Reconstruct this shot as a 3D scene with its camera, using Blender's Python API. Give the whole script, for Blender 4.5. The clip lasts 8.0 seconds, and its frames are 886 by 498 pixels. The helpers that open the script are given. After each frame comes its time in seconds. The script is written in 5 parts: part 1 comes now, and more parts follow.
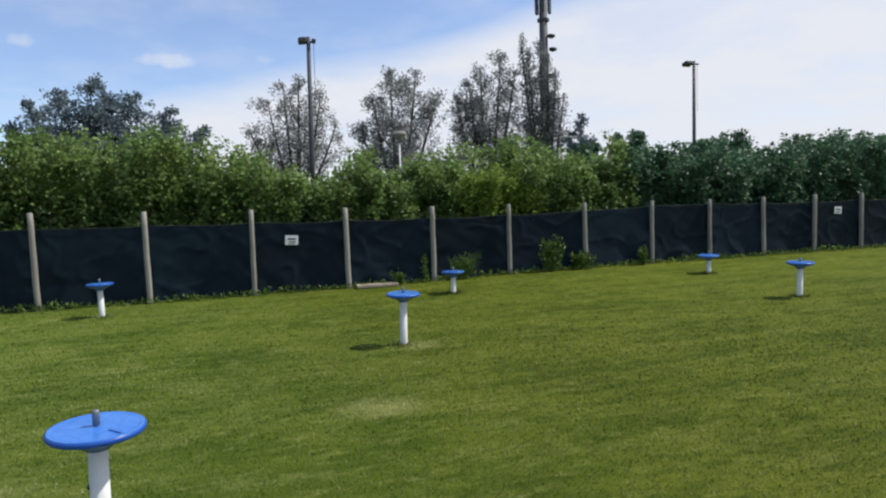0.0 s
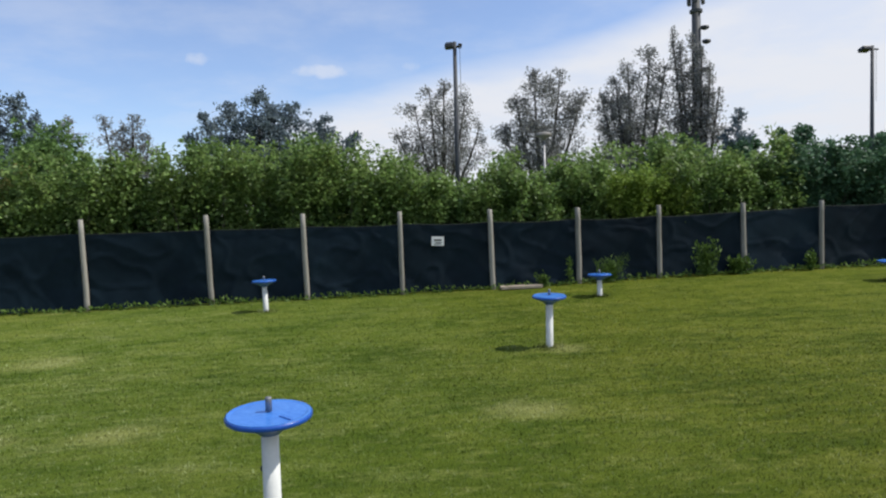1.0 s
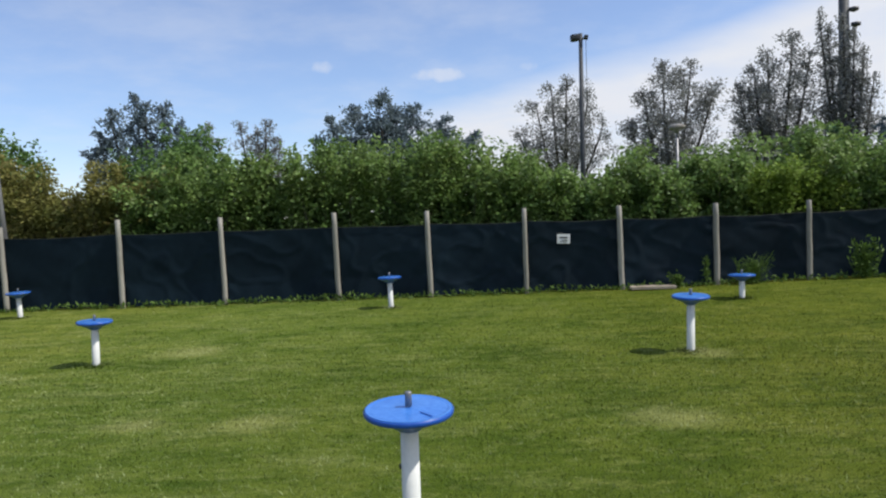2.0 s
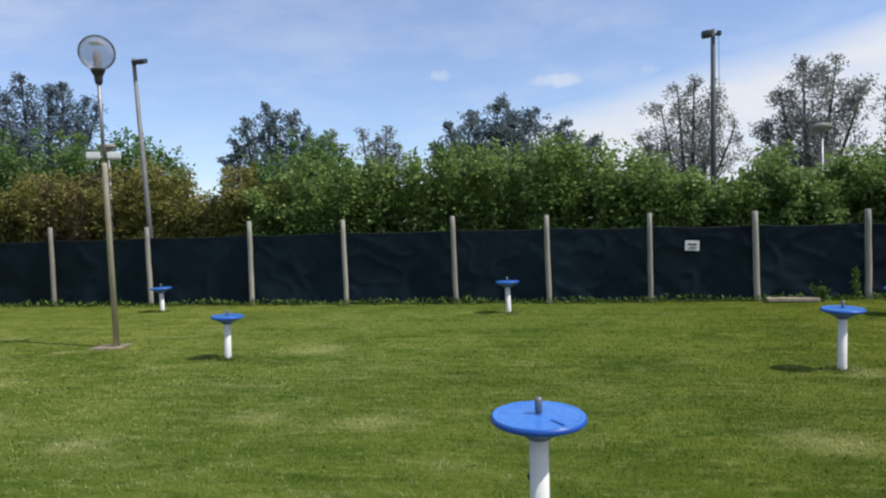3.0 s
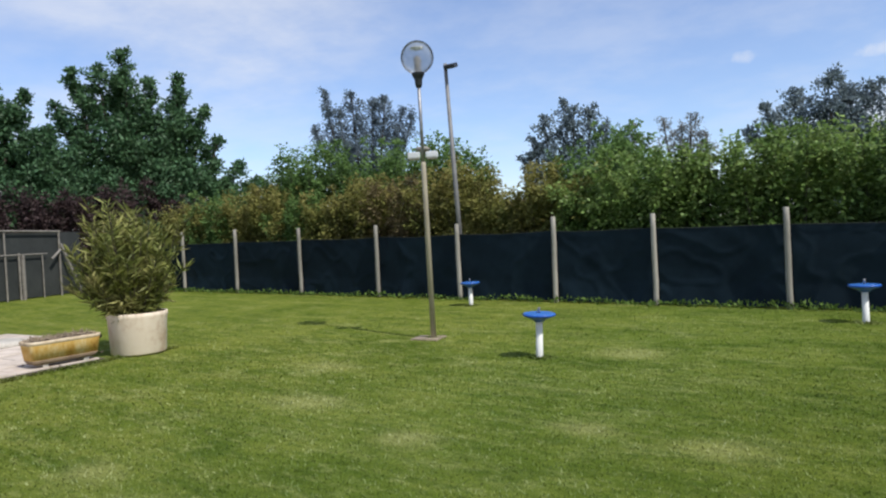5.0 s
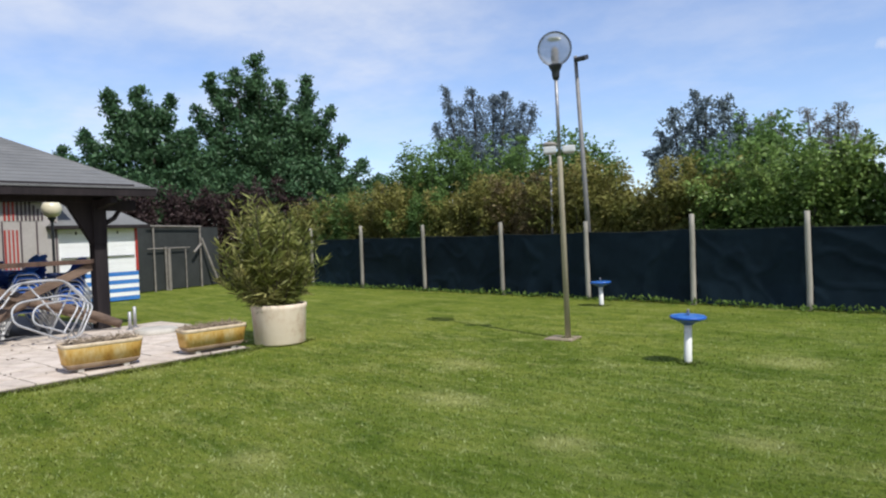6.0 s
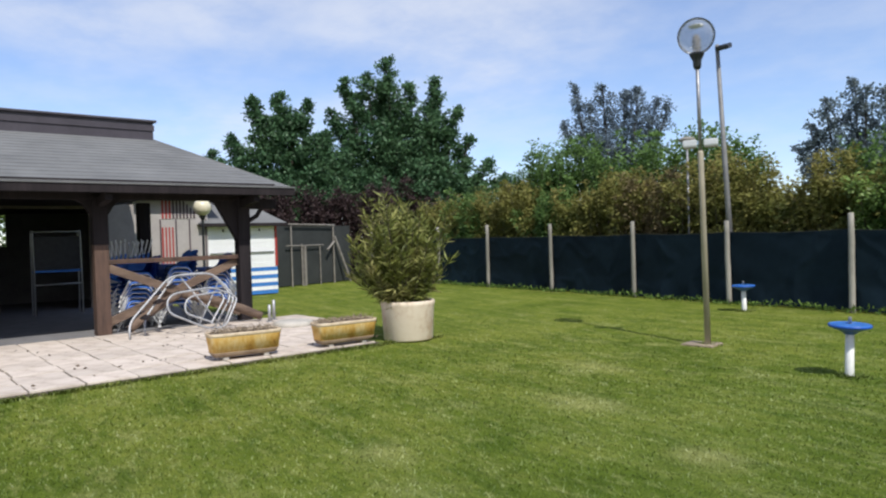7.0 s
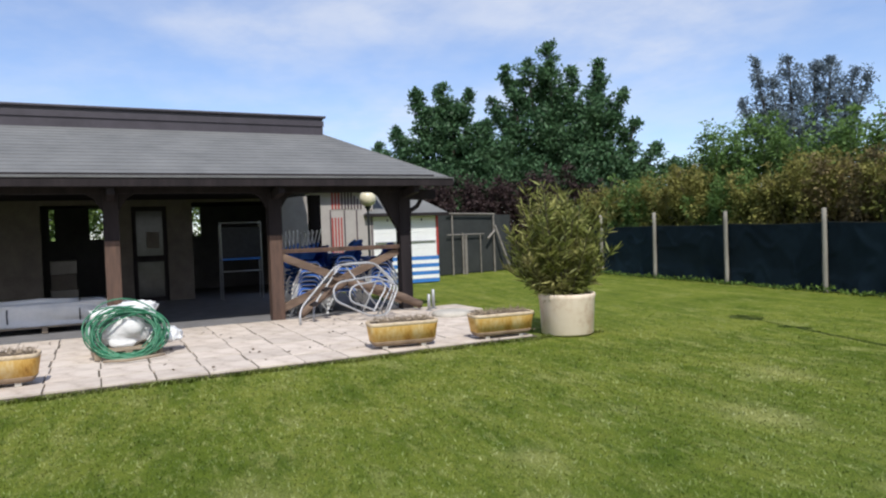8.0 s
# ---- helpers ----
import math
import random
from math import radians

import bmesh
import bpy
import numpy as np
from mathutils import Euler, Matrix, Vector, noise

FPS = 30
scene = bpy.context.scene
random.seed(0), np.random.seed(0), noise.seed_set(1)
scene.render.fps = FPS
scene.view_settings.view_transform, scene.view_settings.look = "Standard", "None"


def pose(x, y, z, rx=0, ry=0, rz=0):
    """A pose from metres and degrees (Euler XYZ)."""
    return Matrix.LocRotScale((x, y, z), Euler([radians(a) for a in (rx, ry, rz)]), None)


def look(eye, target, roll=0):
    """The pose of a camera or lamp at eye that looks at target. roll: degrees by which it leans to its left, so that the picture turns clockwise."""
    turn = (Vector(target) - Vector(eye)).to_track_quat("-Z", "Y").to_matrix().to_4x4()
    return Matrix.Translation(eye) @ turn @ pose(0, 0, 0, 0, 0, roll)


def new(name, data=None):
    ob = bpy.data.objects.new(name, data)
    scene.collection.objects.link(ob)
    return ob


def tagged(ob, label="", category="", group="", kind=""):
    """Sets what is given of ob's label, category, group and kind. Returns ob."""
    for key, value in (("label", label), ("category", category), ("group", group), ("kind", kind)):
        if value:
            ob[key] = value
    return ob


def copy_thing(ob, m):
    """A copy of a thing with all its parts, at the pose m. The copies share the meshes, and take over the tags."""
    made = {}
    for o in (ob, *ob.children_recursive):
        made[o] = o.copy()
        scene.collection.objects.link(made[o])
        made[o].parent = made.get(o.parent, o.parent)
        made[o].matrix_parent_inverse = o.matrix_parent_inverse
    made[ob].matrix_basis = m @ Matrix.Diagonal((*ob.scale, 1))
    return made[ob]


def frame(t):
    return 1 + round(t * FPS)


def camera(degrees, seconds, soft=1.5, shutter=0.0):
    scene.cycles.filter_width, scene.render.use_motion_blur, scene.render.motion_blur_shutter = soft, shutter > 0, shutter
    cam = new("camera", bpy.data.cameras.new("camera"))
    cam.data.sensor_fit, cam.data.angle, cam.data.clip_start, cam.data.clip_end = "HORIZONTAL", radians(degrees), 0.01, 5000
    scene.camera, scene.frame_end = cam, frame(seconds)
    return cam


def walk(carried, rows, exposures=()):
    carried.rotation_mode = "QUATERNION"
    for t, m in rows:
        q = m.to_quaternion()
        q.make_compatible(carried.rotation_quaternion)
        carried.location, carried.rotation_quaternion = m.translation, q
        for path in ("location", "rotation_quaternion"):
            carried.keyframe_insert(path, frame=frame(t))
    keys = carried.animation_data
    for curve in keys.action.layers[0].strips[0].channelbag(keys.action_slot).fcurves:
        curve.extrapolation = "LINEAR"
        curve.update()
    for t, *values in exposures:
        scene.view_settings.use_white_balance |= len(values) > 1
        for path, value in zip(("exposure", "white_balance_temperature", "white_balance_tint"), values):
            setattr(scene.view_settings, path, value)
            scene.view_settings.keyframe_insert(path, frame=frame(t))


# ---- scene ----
cam = camera(65.73, 8.0, soft=2.2)
# seconds, x, y, z, yaw, pitch, roll
ROWS = [
    (0.0, -0.152, -1.552, 1.775, -17.63, -4.28, 1.92),
    (0.5, -0.171, -1.608, 1.790, -11.65, -4.02, 2.10),
    (1.0, -0.216, -1.534, 1.773, -5.89, -3.71, 2.26),
    (1.5, -0.291, -1.401, 1.735, -0.81, -3.51, 2.60),
    (3.0, -0.464, -1.136, 1.649, 13.36, -2.30, 2.04),
    (3.5, -0.521, -1.087, 1.631, 18.91, -2.10, 2.19),
    (4.0, -0.604, -0.896, 1.577, 24.97, -1.87, 2.39),
    (4.5, -0.679, -0.813, 1.546, 31.63, -1.32, 2.49),
    (5.0, -1.020, -0.703, 1.621, 37.20, -1.55, 2.68),
    (6.5, -1.496, -0.815, 1.590, 51.29, -1.00, 1.92),
    (7.0, -1.563, -0.747, 1.577, 56.83, -0.91, 1.83),
    (7.5, -1.631, -0.716, 1.617, 63.04, -1.09, 1.84),
    (8.0, -1.773, -0.557, 1.615, 70.33, -1.48, 2.03),
]
walk(cam, [(t, pose(x, y, z, 90 + pitch, roll, yaw)) for t, x, y, z, yaw, pitch, roll in ROWS],
     exposures=[(0.0, -0.08), (1.5, -0.08), (3.5, -0.08), (5.0, 0.0), (6.5, 0.05), (8.0, 0.0)])

# ---- sky and sun ----
SUN_ELEVATION, SUN_AZIMUTH = 53.0, -8.0  # azimuth: degrees from +x towards +y
world = bpy.data.worlds.new("sky")
scene.world = world
world.use_nodes = True
wn, wl = world.node_tree.nodes, world.node_tree.links
wn.clear()
w_out, w_bg = wn.new("ShaderNodeOutputWorld"), wn.new("ShaderNodeBackground")
w_sky = wn.new("ShaderNodeTexSky")
w_sky.sky_type, w_sky.sun_disc = "NISHITA", False
w_sky.sun_elevation, w_sky.sun_rotation = radians(SUN_ELEVATION), radians(90 - SUN_AZIMUTH)
w_sky.air_density, w_sky.dust_density, w_sky.ozone_density = 1.0, 0.1, 4.0
w_co = wn.new("ShaderNodeTexCoord")
w_bg.inputs["Strength"].default_value = 0.14


def wmath(op, a, b=None):
    n = wn.new("ShaderNodeMath")
    n.operation = op
    for i, v in enumerate((a, b)):
        if v is None:
            continue
        if isinstance(v, (int, float)):
            n.inputs[i].default_value = v
        else:
            wl.new(v, n.inputs[i])
    return n.outputs[0]


def wsmooth(value, lo, hi):
    n = wn.new("ShaderNodeMapRange")
    n.interpolation_type = "SMOOTHSTEP"
    n.inputs["From Min"].default_value, n.inputs["From Max"].default_value = lo, hi
    wl.new(value, n.inputs["Value"])
    return n.outputs[0]


def wnoise(vector, scale, detail, rough):
    n = wn.new("ShaderNodeTexNoise")
    n.inputs["Scale"].default_value, n.inputs["Detail"].default_value, n.inputs["Roughness"].default_value = scale, detail, rough
    wl.new(vector, n.inputs["Vector"])
    return n.outputs["Fac"]


w_sep = wn.new("ShaderNodeSeparateXYZ")
wl.new(w_co.outputs["Generated"], w_sep.inputs[0])
sx, sy, sz = w_sep.outputs
# clouds lie in a flat layer: project the direction on it
w_h = wmath("ADD", wmath("MAXIMUM", sz, 0.0), 0.16)
w_vec = wn.new("ShaderNodeCombineXYZ")
wl.new(wmath("DIVIDE", sx, w_h), w_vec.inputs[0])
wl.new(wmath("DIVIDE", sy, w_h), w_vec.inputs[1])
azimuth = wmath("ARCTAN2", sx, sy)  # 0 along +y, growing to the right
elevation = wmath("ARCSINE", sz)
n_puff = wnoise(w_co.outputs["Generated"], 26.0, 5.0, 0.6)
n_big = wnoise(w_vec.outputs[0], 0.55, 5.0, 0.55)
n_fine = wnoise(w_vec.outputs[0], 1.7, 7.0, 0.6)
# a long white bank that climbs to the right
bank_top = wmath("ADD", wmath("MULTIPLY", azimuth, 0.21), 0.170)
bank = wmath("SUBTRACT", wmath("ADD", bank_top, wmath("MULTIPLY", wmath("SUBTRACT", n_big, 0.5), 0.10)), elevation)
bank = wmath("MULTIPLY", wsmooth(bank, -0.015, 0.05), wsmooth(azimuth, -0.40, -0.06))
bank = wmath("MULTIPLY", bank, wmath("ADD", 0.78, wmath("MULTIPLY", wsmooth(n_fine, 0.3, 0.62), 0.22)))
veil = wmath("MULTIPLY", wsmooth(n_big, 0.36, 0.66), wsmooth(wmath("MULTIPLY", azimuth, -1.0), 0.30, 0.80))
veil = wmath("MULTIPLY", veil, wmath("ADD", 0.30, wmath("MULTIPLY", wsmooth(n_fine, 0.34, 0.66), 0.42)))
haze = wmath("MULTIPLY", wsmooth(wmath("MULTIPLY", elevation, -1.0), -0.26, -0.02), 0.26)


def puff(az, el, half_w, half_h):
    d = wmath("ADD", wmath("POWER", wmath("ABSOLUTE", wmath("DIVIDE", wmath("SUBTRACT", azimuth, az), half_w)), 2.0),
              wmath("POWER", wmath("ABSOLUTE", wmath("DIVIDE", wmath("SUBTRACT", elevation, el), half_h)), 2.0))
    d = wmath("ADD", d, wmath("MULTIPLY", wmath("SUBTRACT", n_puff, 0.5), 2.6))
    return wsmooth(wmath("SUBTRACT", 1.0, d), -0.1, 1.3)


cloud = wmath("MAXIMUM", wmath("MAXIMUM", wmath("MAXIMUM", bank, veil), haze), wmath("ADD", 0.13, wmath("MULTIPLY", wsmooth(n_fine, 0.38, 0.72), 0.22)))
for one in ((-0.062, 0.192, 0.050, 0.012, 0.62), (-0.232, 0.207, 0.022, 0.012, 0.5), (0.060, 0.197, 0.03, 0.010, 0.4)):
    cloud = wmath("MAXIMUM", cloud, wmath("MULTIPLY", puff(*one[:4]), one[4]))
w_mix = wn.new("ShaderNodeMix")
w_mix.data_type = "RGBA"
wl.new(cloud, w_mix.inputs[0])
w_tint = wn.new("ShaderNodeMix")
w_tint.data_type, w_tint.blend_type = "RGBA", "MULTIPLY"
w_tint.inputs[0].default_value = 1.0
wl.new(w_sky.outputs[0], w_tint.inputs[6])
w_tint.inputs[7].default_value = (1.00, 1.045, 1.20, 1)
wl.new(w_tint.outputs[2], w_mix.inputs[6])
w_mix.inputs[7].default_value = (6.0, 6.2, 6.7, 1)
wl.new(w_mix.outputs[2], w_bg.inputs["Color"])
wl.new(w_bg.outputs[0], w_out.inputs["Surface"])

sun = new("sun", bpy.data.lights.new("sun", "SUN"))
sun.data.energy, sun.data.angle, sun.data.color = 4.2, radians(0.6), (1.0, 0.96, 0.88)
_s = Vector((math.cos(radians(SUN_ELEVATION)) * math.cos(radians(SUN_AZIMUTH)), math.cos(radians(SUN_ELEVATION)) * math.sin(radians(SUN_AZIMUTH)), math.sin(radians(SUN_ELEVATION))))
sun.matrix_world = look(_s * 60, (0, 0, 0))
scene.view_settings.exposure = 0.0


# ---- materials ----
def material(name, colors, scale=6.0, rough=0.8, bump=0.2, bump_scale=None, metal=0.0, fine=None, stretch=(1, 1, 1), per="", spread=0.0, spec=0.5, trans=0.0, coord="Object", bump_dist=0.01):
    """Two scales of noise between the given colours, with relief; per: 'object' or 'island' varies the brightness."""
    m = bpy.data.materials.new(name)
    m.use_nodes = True
    n, l = m.node_tree.nodes, m.node_tree.links
    b = n["Principled BSDF"]
    co, mp = n.new("ShaderNodeTexCoord"), n.new("ShaderNodeMapping")
    mp.inputs["Scale"].default_value = stretch
    l.new(co.outputs[coord], mp.inputs[0])

    def tex(s, detail=6.0):
        t = n.new("ShaderNodeTexNoise")
        t.inputs["Scale"].default_value, t.inputs["Detail"].default_value, t.inputs["Roughness"].default_value = s, detail, 0.6
        l.new(mp.outputs[0], t.inputs["Vector"])
        return t.outputs["Fac"]

    ramp = n.new("ShaderNodeValToRGB")
    el = ramp.color_ramp.elements
    while len(el) < len(colors):
        el.new(0.5)
    for i, c in enumerate(colors):
        el[i].position, el[i].color = 0.3 + 0.4 * i / max(1, len(colors) - 1), (*c, 1)
    mixn = n.new("ShaderNodeMath")
    mixn.operation = "MULTIPLY_ADD"
    big, small = tex(scale), tex(fine or scale * 7)
    l.new(small, mixn.inputs[0])
    mixn.inputs[1].default_value = 0.45
    sub = n.new("ShaderNodeMath")
    sub.operation = "MULTIPLY_ADD"
    l.new(big, sub.inputs[0])
    sub.inputs[1].default_value, sub.inputs[2].default_value = 1.0, -0.225
    l.new(sub.outputs[0], mixn.inputs[2])
    l.new(mixn.outputs[0], ramp.inputs[0])
    color = ramp.outputs[0]
    if per:
        if per == "island":
            src = n.new("ShaderNodeNewGeometry").outputs["Random Per Island"]
        else:
            src = n.new("ShaderNodeObjectInfo").outputs["Random"]
        hsv = n.new("ShaderNodeHueSaturation")
        mr = n.new("ShaderNodeMapRange")
        mr.inputs["To Min"].default_value, mr.inputs["To Max"].default_value = 1 - spread, 1 + spread
        l.new(src, mr.inputs[0])
        l.new(mr.outputs[0], hsv.inputs["Value"])
        l.new(color, hsv.inputs["Color"])
        color = hsv.outputs[0]
    l.new(color, b.inputs["Base Color"])
    b.inputs["Roughness"].default_value, b.inputs["Metallic"].default_value = rough, metal
    b.inputs["Specular IOR Level"].default_value = spec
    if bump:
        bp = n.new("ShaderNodeBump")
        bp.inputs["Strength"].default_value, bp.inputs["Distance"].default_value = bump, bump_dist
        l.new(tex(bump_scale or scale * 5, 8.0), bp.inputs["Height"])
        l.new(bp.outputs[0], b.inputs["Normal"])
    if trans:
        # thin leaves let light through
        tr, ms = n.new("ShaderNodeBsdfTranslucent"), n.new("ShaderNodeMixShader")
        l.new(color, tr.inputs["Color"])
        ms.inputs[0].default_value = trans
        l.new(b.outputs[0], ms.inputs[1])
        l.new(tr.outputs[0], ms.inputs[2])
        l.new(ms.outputs[0], n["Material Output"].inputs["Surface"])
    return m


M = {
    "post": material("weathered_post", ((0.20, 0.19, 0.165), (0.35, 0.33, 0.29)), 3, 0.85, 0.4, 40, stretch=(1, 1, 0.25), per="object", spread=0.15),
    "net": material("shade_net", ((0.0042, 0.0105, 0.0170), (0.0088, 0.0195, 0.0295)), 1.2, 0.6, 0.35, 90, per="object", spread=0.25, spec=0.10),
    "cord": material("net_cord", ((0.015, 0.02, 0.022), (0.03, 0.036, 0.04)), 20, 0.8, 0.1),
    # table top blue: paled for bleaching and for sky reflection put into the colour
    "blue": material("blue_plastic", ((0.040, 0.165, 0.55), (0.080, 0.250, 0.67)), 5, 0.20, 0.04, 60, fine=40),
    "blue_slot": material("slot_shade_blue", ((0.030, 0.12, 0.40), (0.045, 0.15, 0.48)), 5, 0.5, 0.0),
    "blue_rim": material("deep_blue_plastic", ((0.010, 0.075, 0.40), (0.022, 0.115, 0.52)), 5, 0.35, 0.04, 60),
    "pale_box": material("pale_grey_box", ((0.52, 0.54, 0.57), (0.62, 0.64, 0.67)), 6, 0.5, 0.05),
    "white_pipe": material("white_pipe", ((0.66, 0.67, 0.65), (0.80, 0.80, 0.78)), 4, 0.45, 0.08, 50),
    "steel": material("dull_steel", ((0.22, 0.22, 0.23), (0.38, 0.38, 0.39)), 14, 0.5, 0.1, metal=0.8),
    "alu": material("aluminium_tube", ((0.34, 0.345, 0.36), (0.48, 0.485, 0.50)), 12, 0.5, 0.05, metal=0.6),
    "lamp_pole": material("greenish_pole", ((0.29, 0.255, 0.19), (0.46, 0.41, 0.32)), 2.5, 0.6, 0.15, stretch=(1, 1, 0.3)),
    "dark_plastic": material("dark_plastic", ((0.015, 0.018, 0.025), (0.03, 0.034, 0.042)), 9, 0.45, 0.05),
    "concrete": material("concrete", ((0.36, 0.34, 0.30), (0.52, 0.49, 0.44)), 5, 0.9, 0.5, 60),
    "paver": material("pale_paver", ((0.42, 0.345, 0.285), (0.575, 0.495, 0.425), (0.64, 0.56, 0.49)), 3.0, 0.85, 0.35, 90, per="object", spread=0.10),
    "worn_slab": material("worn_stone_slab", ((0.25, 0.205, 0.155), (0.42, 0.35, 0.275)), 6, 0.9, 0.5, 60),
    "joint": material("joint_soil", ((0.075, 0.062, 0.048), (0.15, 0.13, 0.10)), 12, 0.95, 0.5),
    # dark timber; also stands for eave shade, its blacks lifted for bounce light
    "dark_wood": material("dark_and_shaded_wood", ((0.019, 0.0165, 0.0185), (0.036, 0.030, 0.032)), 3, 0.75, 0.4, 30, stretch=(1, 1, 0.12), spec=0.08),
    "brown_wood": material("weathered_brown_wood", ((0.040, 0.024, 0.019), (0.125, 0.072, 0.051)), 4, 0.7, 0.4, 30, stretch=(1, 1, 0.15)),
    "roof": material("grey_roof_felt", ((0.125, 0.128, 0.130), (0.178, 0.181, 0.182)), 1.4, 0.92, 0.6, 25, fine=30),
    "fascia": material("dark_fascia", ((0.040, 0.034, 0.044), (0.062, 0.054, 0.068)), 2, 0.55, 0.1),
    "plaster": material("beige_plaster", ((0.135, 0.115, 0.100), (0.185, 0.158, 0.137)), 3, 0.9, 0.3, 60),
    "glass_dark": material("dark_window", ((0.004, 0.005, 0.006), (0.01, 0.011, 0.012)), 2, 0.12, 0.0),
    "trough": material("ochre_trough", ((0.34, 0.145, 0.026), (0.60, 0.335, 0.070), (0.70, 0.46, 0.15), (0.76, 0.58, 0.30)), 2.6, 0.8, 0.3, 40, stretch=(1, 2.2, 0.8)),
    "pot": material("cream_pot", ((0.60, 0.43, 0.30), (0.78, 0.66, 0.53), (0.82, 0.71, 0.59)), 1.8, 0.8, 0.25, 50),
    "soil": material("dry_soil", ((0.07, 0.05, 0.035), (0.17, 0.13, 0.09)), 14, 0.95, 0.9, 60),
    "white_paint": material("white_boards", ((0.82, 0.83, 0.85), (0.89, 0.90, 0.91)), 2, 0.6, 0.12, 40),
    "blue_paint": material("blue_boards", ((0.03, 0.16, 0.50), (0.05, 0.22, 0.58)), 3, 0.6, 0.1),
    "red_paint": material("red_boards", ((0.30, 0.028, 0.024), (0.42, 0.045, 0.036)), 3, 0.6, 0.1),
    "grey_panel": material("grey_panel", ((0.26, 0.24, 0.22), (0.36, 0.33, 0.30)), 2, 0.8, 0.1),
    "bag": material("white_plastic_sheet", ((0.70, 0.71, 0.72), (0.83, 0.83, 0.83)), 3, 0.4, 0.5, 14, bump_dist=0.03),
    "hose": material("green_hose", ((0.012, 0.115, 0.055), (0.045, 0.235, 0.125)), 6, 0.4, 0.05),
    "pallet": material("pallet_wood", ((0.22, 0.17, 0.12), (0.36, 0.29, 0.21)), 5, 0.85, 0.4, stretch=(0.3, 1, 1)),
    "opal": material("opal_globe", ((0.70, 0.64, 0.46), (0.78, 0.72, 0.55)), 3, 0.25, 0.02),
    "leaf_hedge": material("hedge_leaf", ((0.088, 0.160, 0.040), (0.170, 0.262, 0.070), (0.30, 0.385, 0.125)), 0.8, 0.46, 0.0, per="island", spread=0.48, spec=0.28, trans=0.40),
    "leaf_olive": material("olive_leaf", ((0.112, 0.134, 0.034), (0.215, 0.212, 0.060), (0.310, 0.258, 0.095)), 0.7, 0.6, 0.0, per="island", spread=0.28, spec=0.18, trans=0.3),
    "leaf_purple": material("purple_leaf", ((0.042, 0.028, 0.030), (0.075, 0.050, 0.050)), 0.8, 0.6, 0.0, per="island", spread=0.28, spec=0.18, trans=0.25),
    "leaf_oak": material("oak_leaf", ((0.046, 0.112, 0.055), (0.100, 0.188, 0.086)), 0.4, 0.5, 0.0, per="island", spread=0.30, spec=0.3, trans=0.3),
    # distant crowns: pale blue-grey haze is mixed into these two leaf colours
    "leaf_far": material("hazed_far_leaf", ((0.130, 0.175, 0.200), (0.195, 0.245, 0.265)), 0.3, 0.7, 0.0, per="island", spread=0.28, spec=0.18, trans=0.25),
    "leaf_grey_haze": material("hazed_grey_leaf", ((0.22, 0.225, 0.215), (0.30, 0.305, 0.29)), 0.3, 0.7, 0.0, per="island", spread=0.28, spec=0.18, trans=0.3),
    "leaf_oleander": material("oleander_leaf", ((0.085, 0.120, 0.030), (0.200, 0.215, 0.060), (0.42, 0.385, 0.160)), 1.5, 0.5, 0.0, per="island", spread=0.45, spec=0.18, trans=0.25),
    "leaf_weed": material("weed_leaf", ((0.07, 0.13, 0.024), (0.14, 0.22, 0.05)), 2.0, 0.6, 0.0, per="island", spread=0.28, spec=0.18, trans=0.3),
    "bark": material("bark", ((0.045, 0.036, 0.028), (0.09, 0.075, 0.06)), 5, 0.9, 0.6, 30, stretch=(1, 1, 0.3)),
    "sign_white": material("sign_white", ((0.76, 0.76, 0.75), (0.82, 0.82, 0.81)), 5, 0.5, 0.0),
    "sign_black": material("sign_bars", ((0.04, 0.04, 0.045), (0.06, 0.06, 0.065)), 5, 0.5, 0.0),
    "far_plaster": material("far_house_plaster", ((0.62, 0.42, 0.30), (0.70, 0.50, 0.37)), 1, 0.9, 0.1),
}


# ---- building blocks ----
def mesh_object(name, me, mat, parent=None, label=""):
    ob = new(name, me)
    if mat:
        me.materials.append(mat)
    if parent:
        ob.parent = parent
    if label:
        tagged(ob, label)
    return ob


def part(name, bm, mat, parent=None, label="", smooth=False):
    """Links a bmesh as one mesh object under a thing or a part."""
    me = bpy.data.meshes.new(name)
    bmesh.ops.recalc_face_normals(bm, faces=bm.faces)
    bm.to_mesh(me)
    bm.free()
    if smooth:
        me.shade_smooth()
    return mesh_object(name, me, M[mat] if isinstance(mat, str) else mat, parent, label)


def thing(name, label, category, m=None, group="", kind=""):
    ob = new(name)
    if m is not None:
        ob.matrix_basis = m
    return tagged(ob, label, category, group, kind)


def box(size, at=(0, 0, 0), turn=(0, 0, 0), bevel=0.0, bm=None):
    own = bm or bmesh.new()
    m = pose(*at, *turn) @ Matrix.Diagonal((*size, 1))
    made = bmesh.ops.create_cube(own, size=1.0, matrix=m)
    if bevel:
        edges = list({e for v in made["verts"] for e in v.link_edges})
        bmesh.ops.bevel(own, geom=edges, offset=bevel, segments=2, affect="EDGES", profile=0.6)
    return own


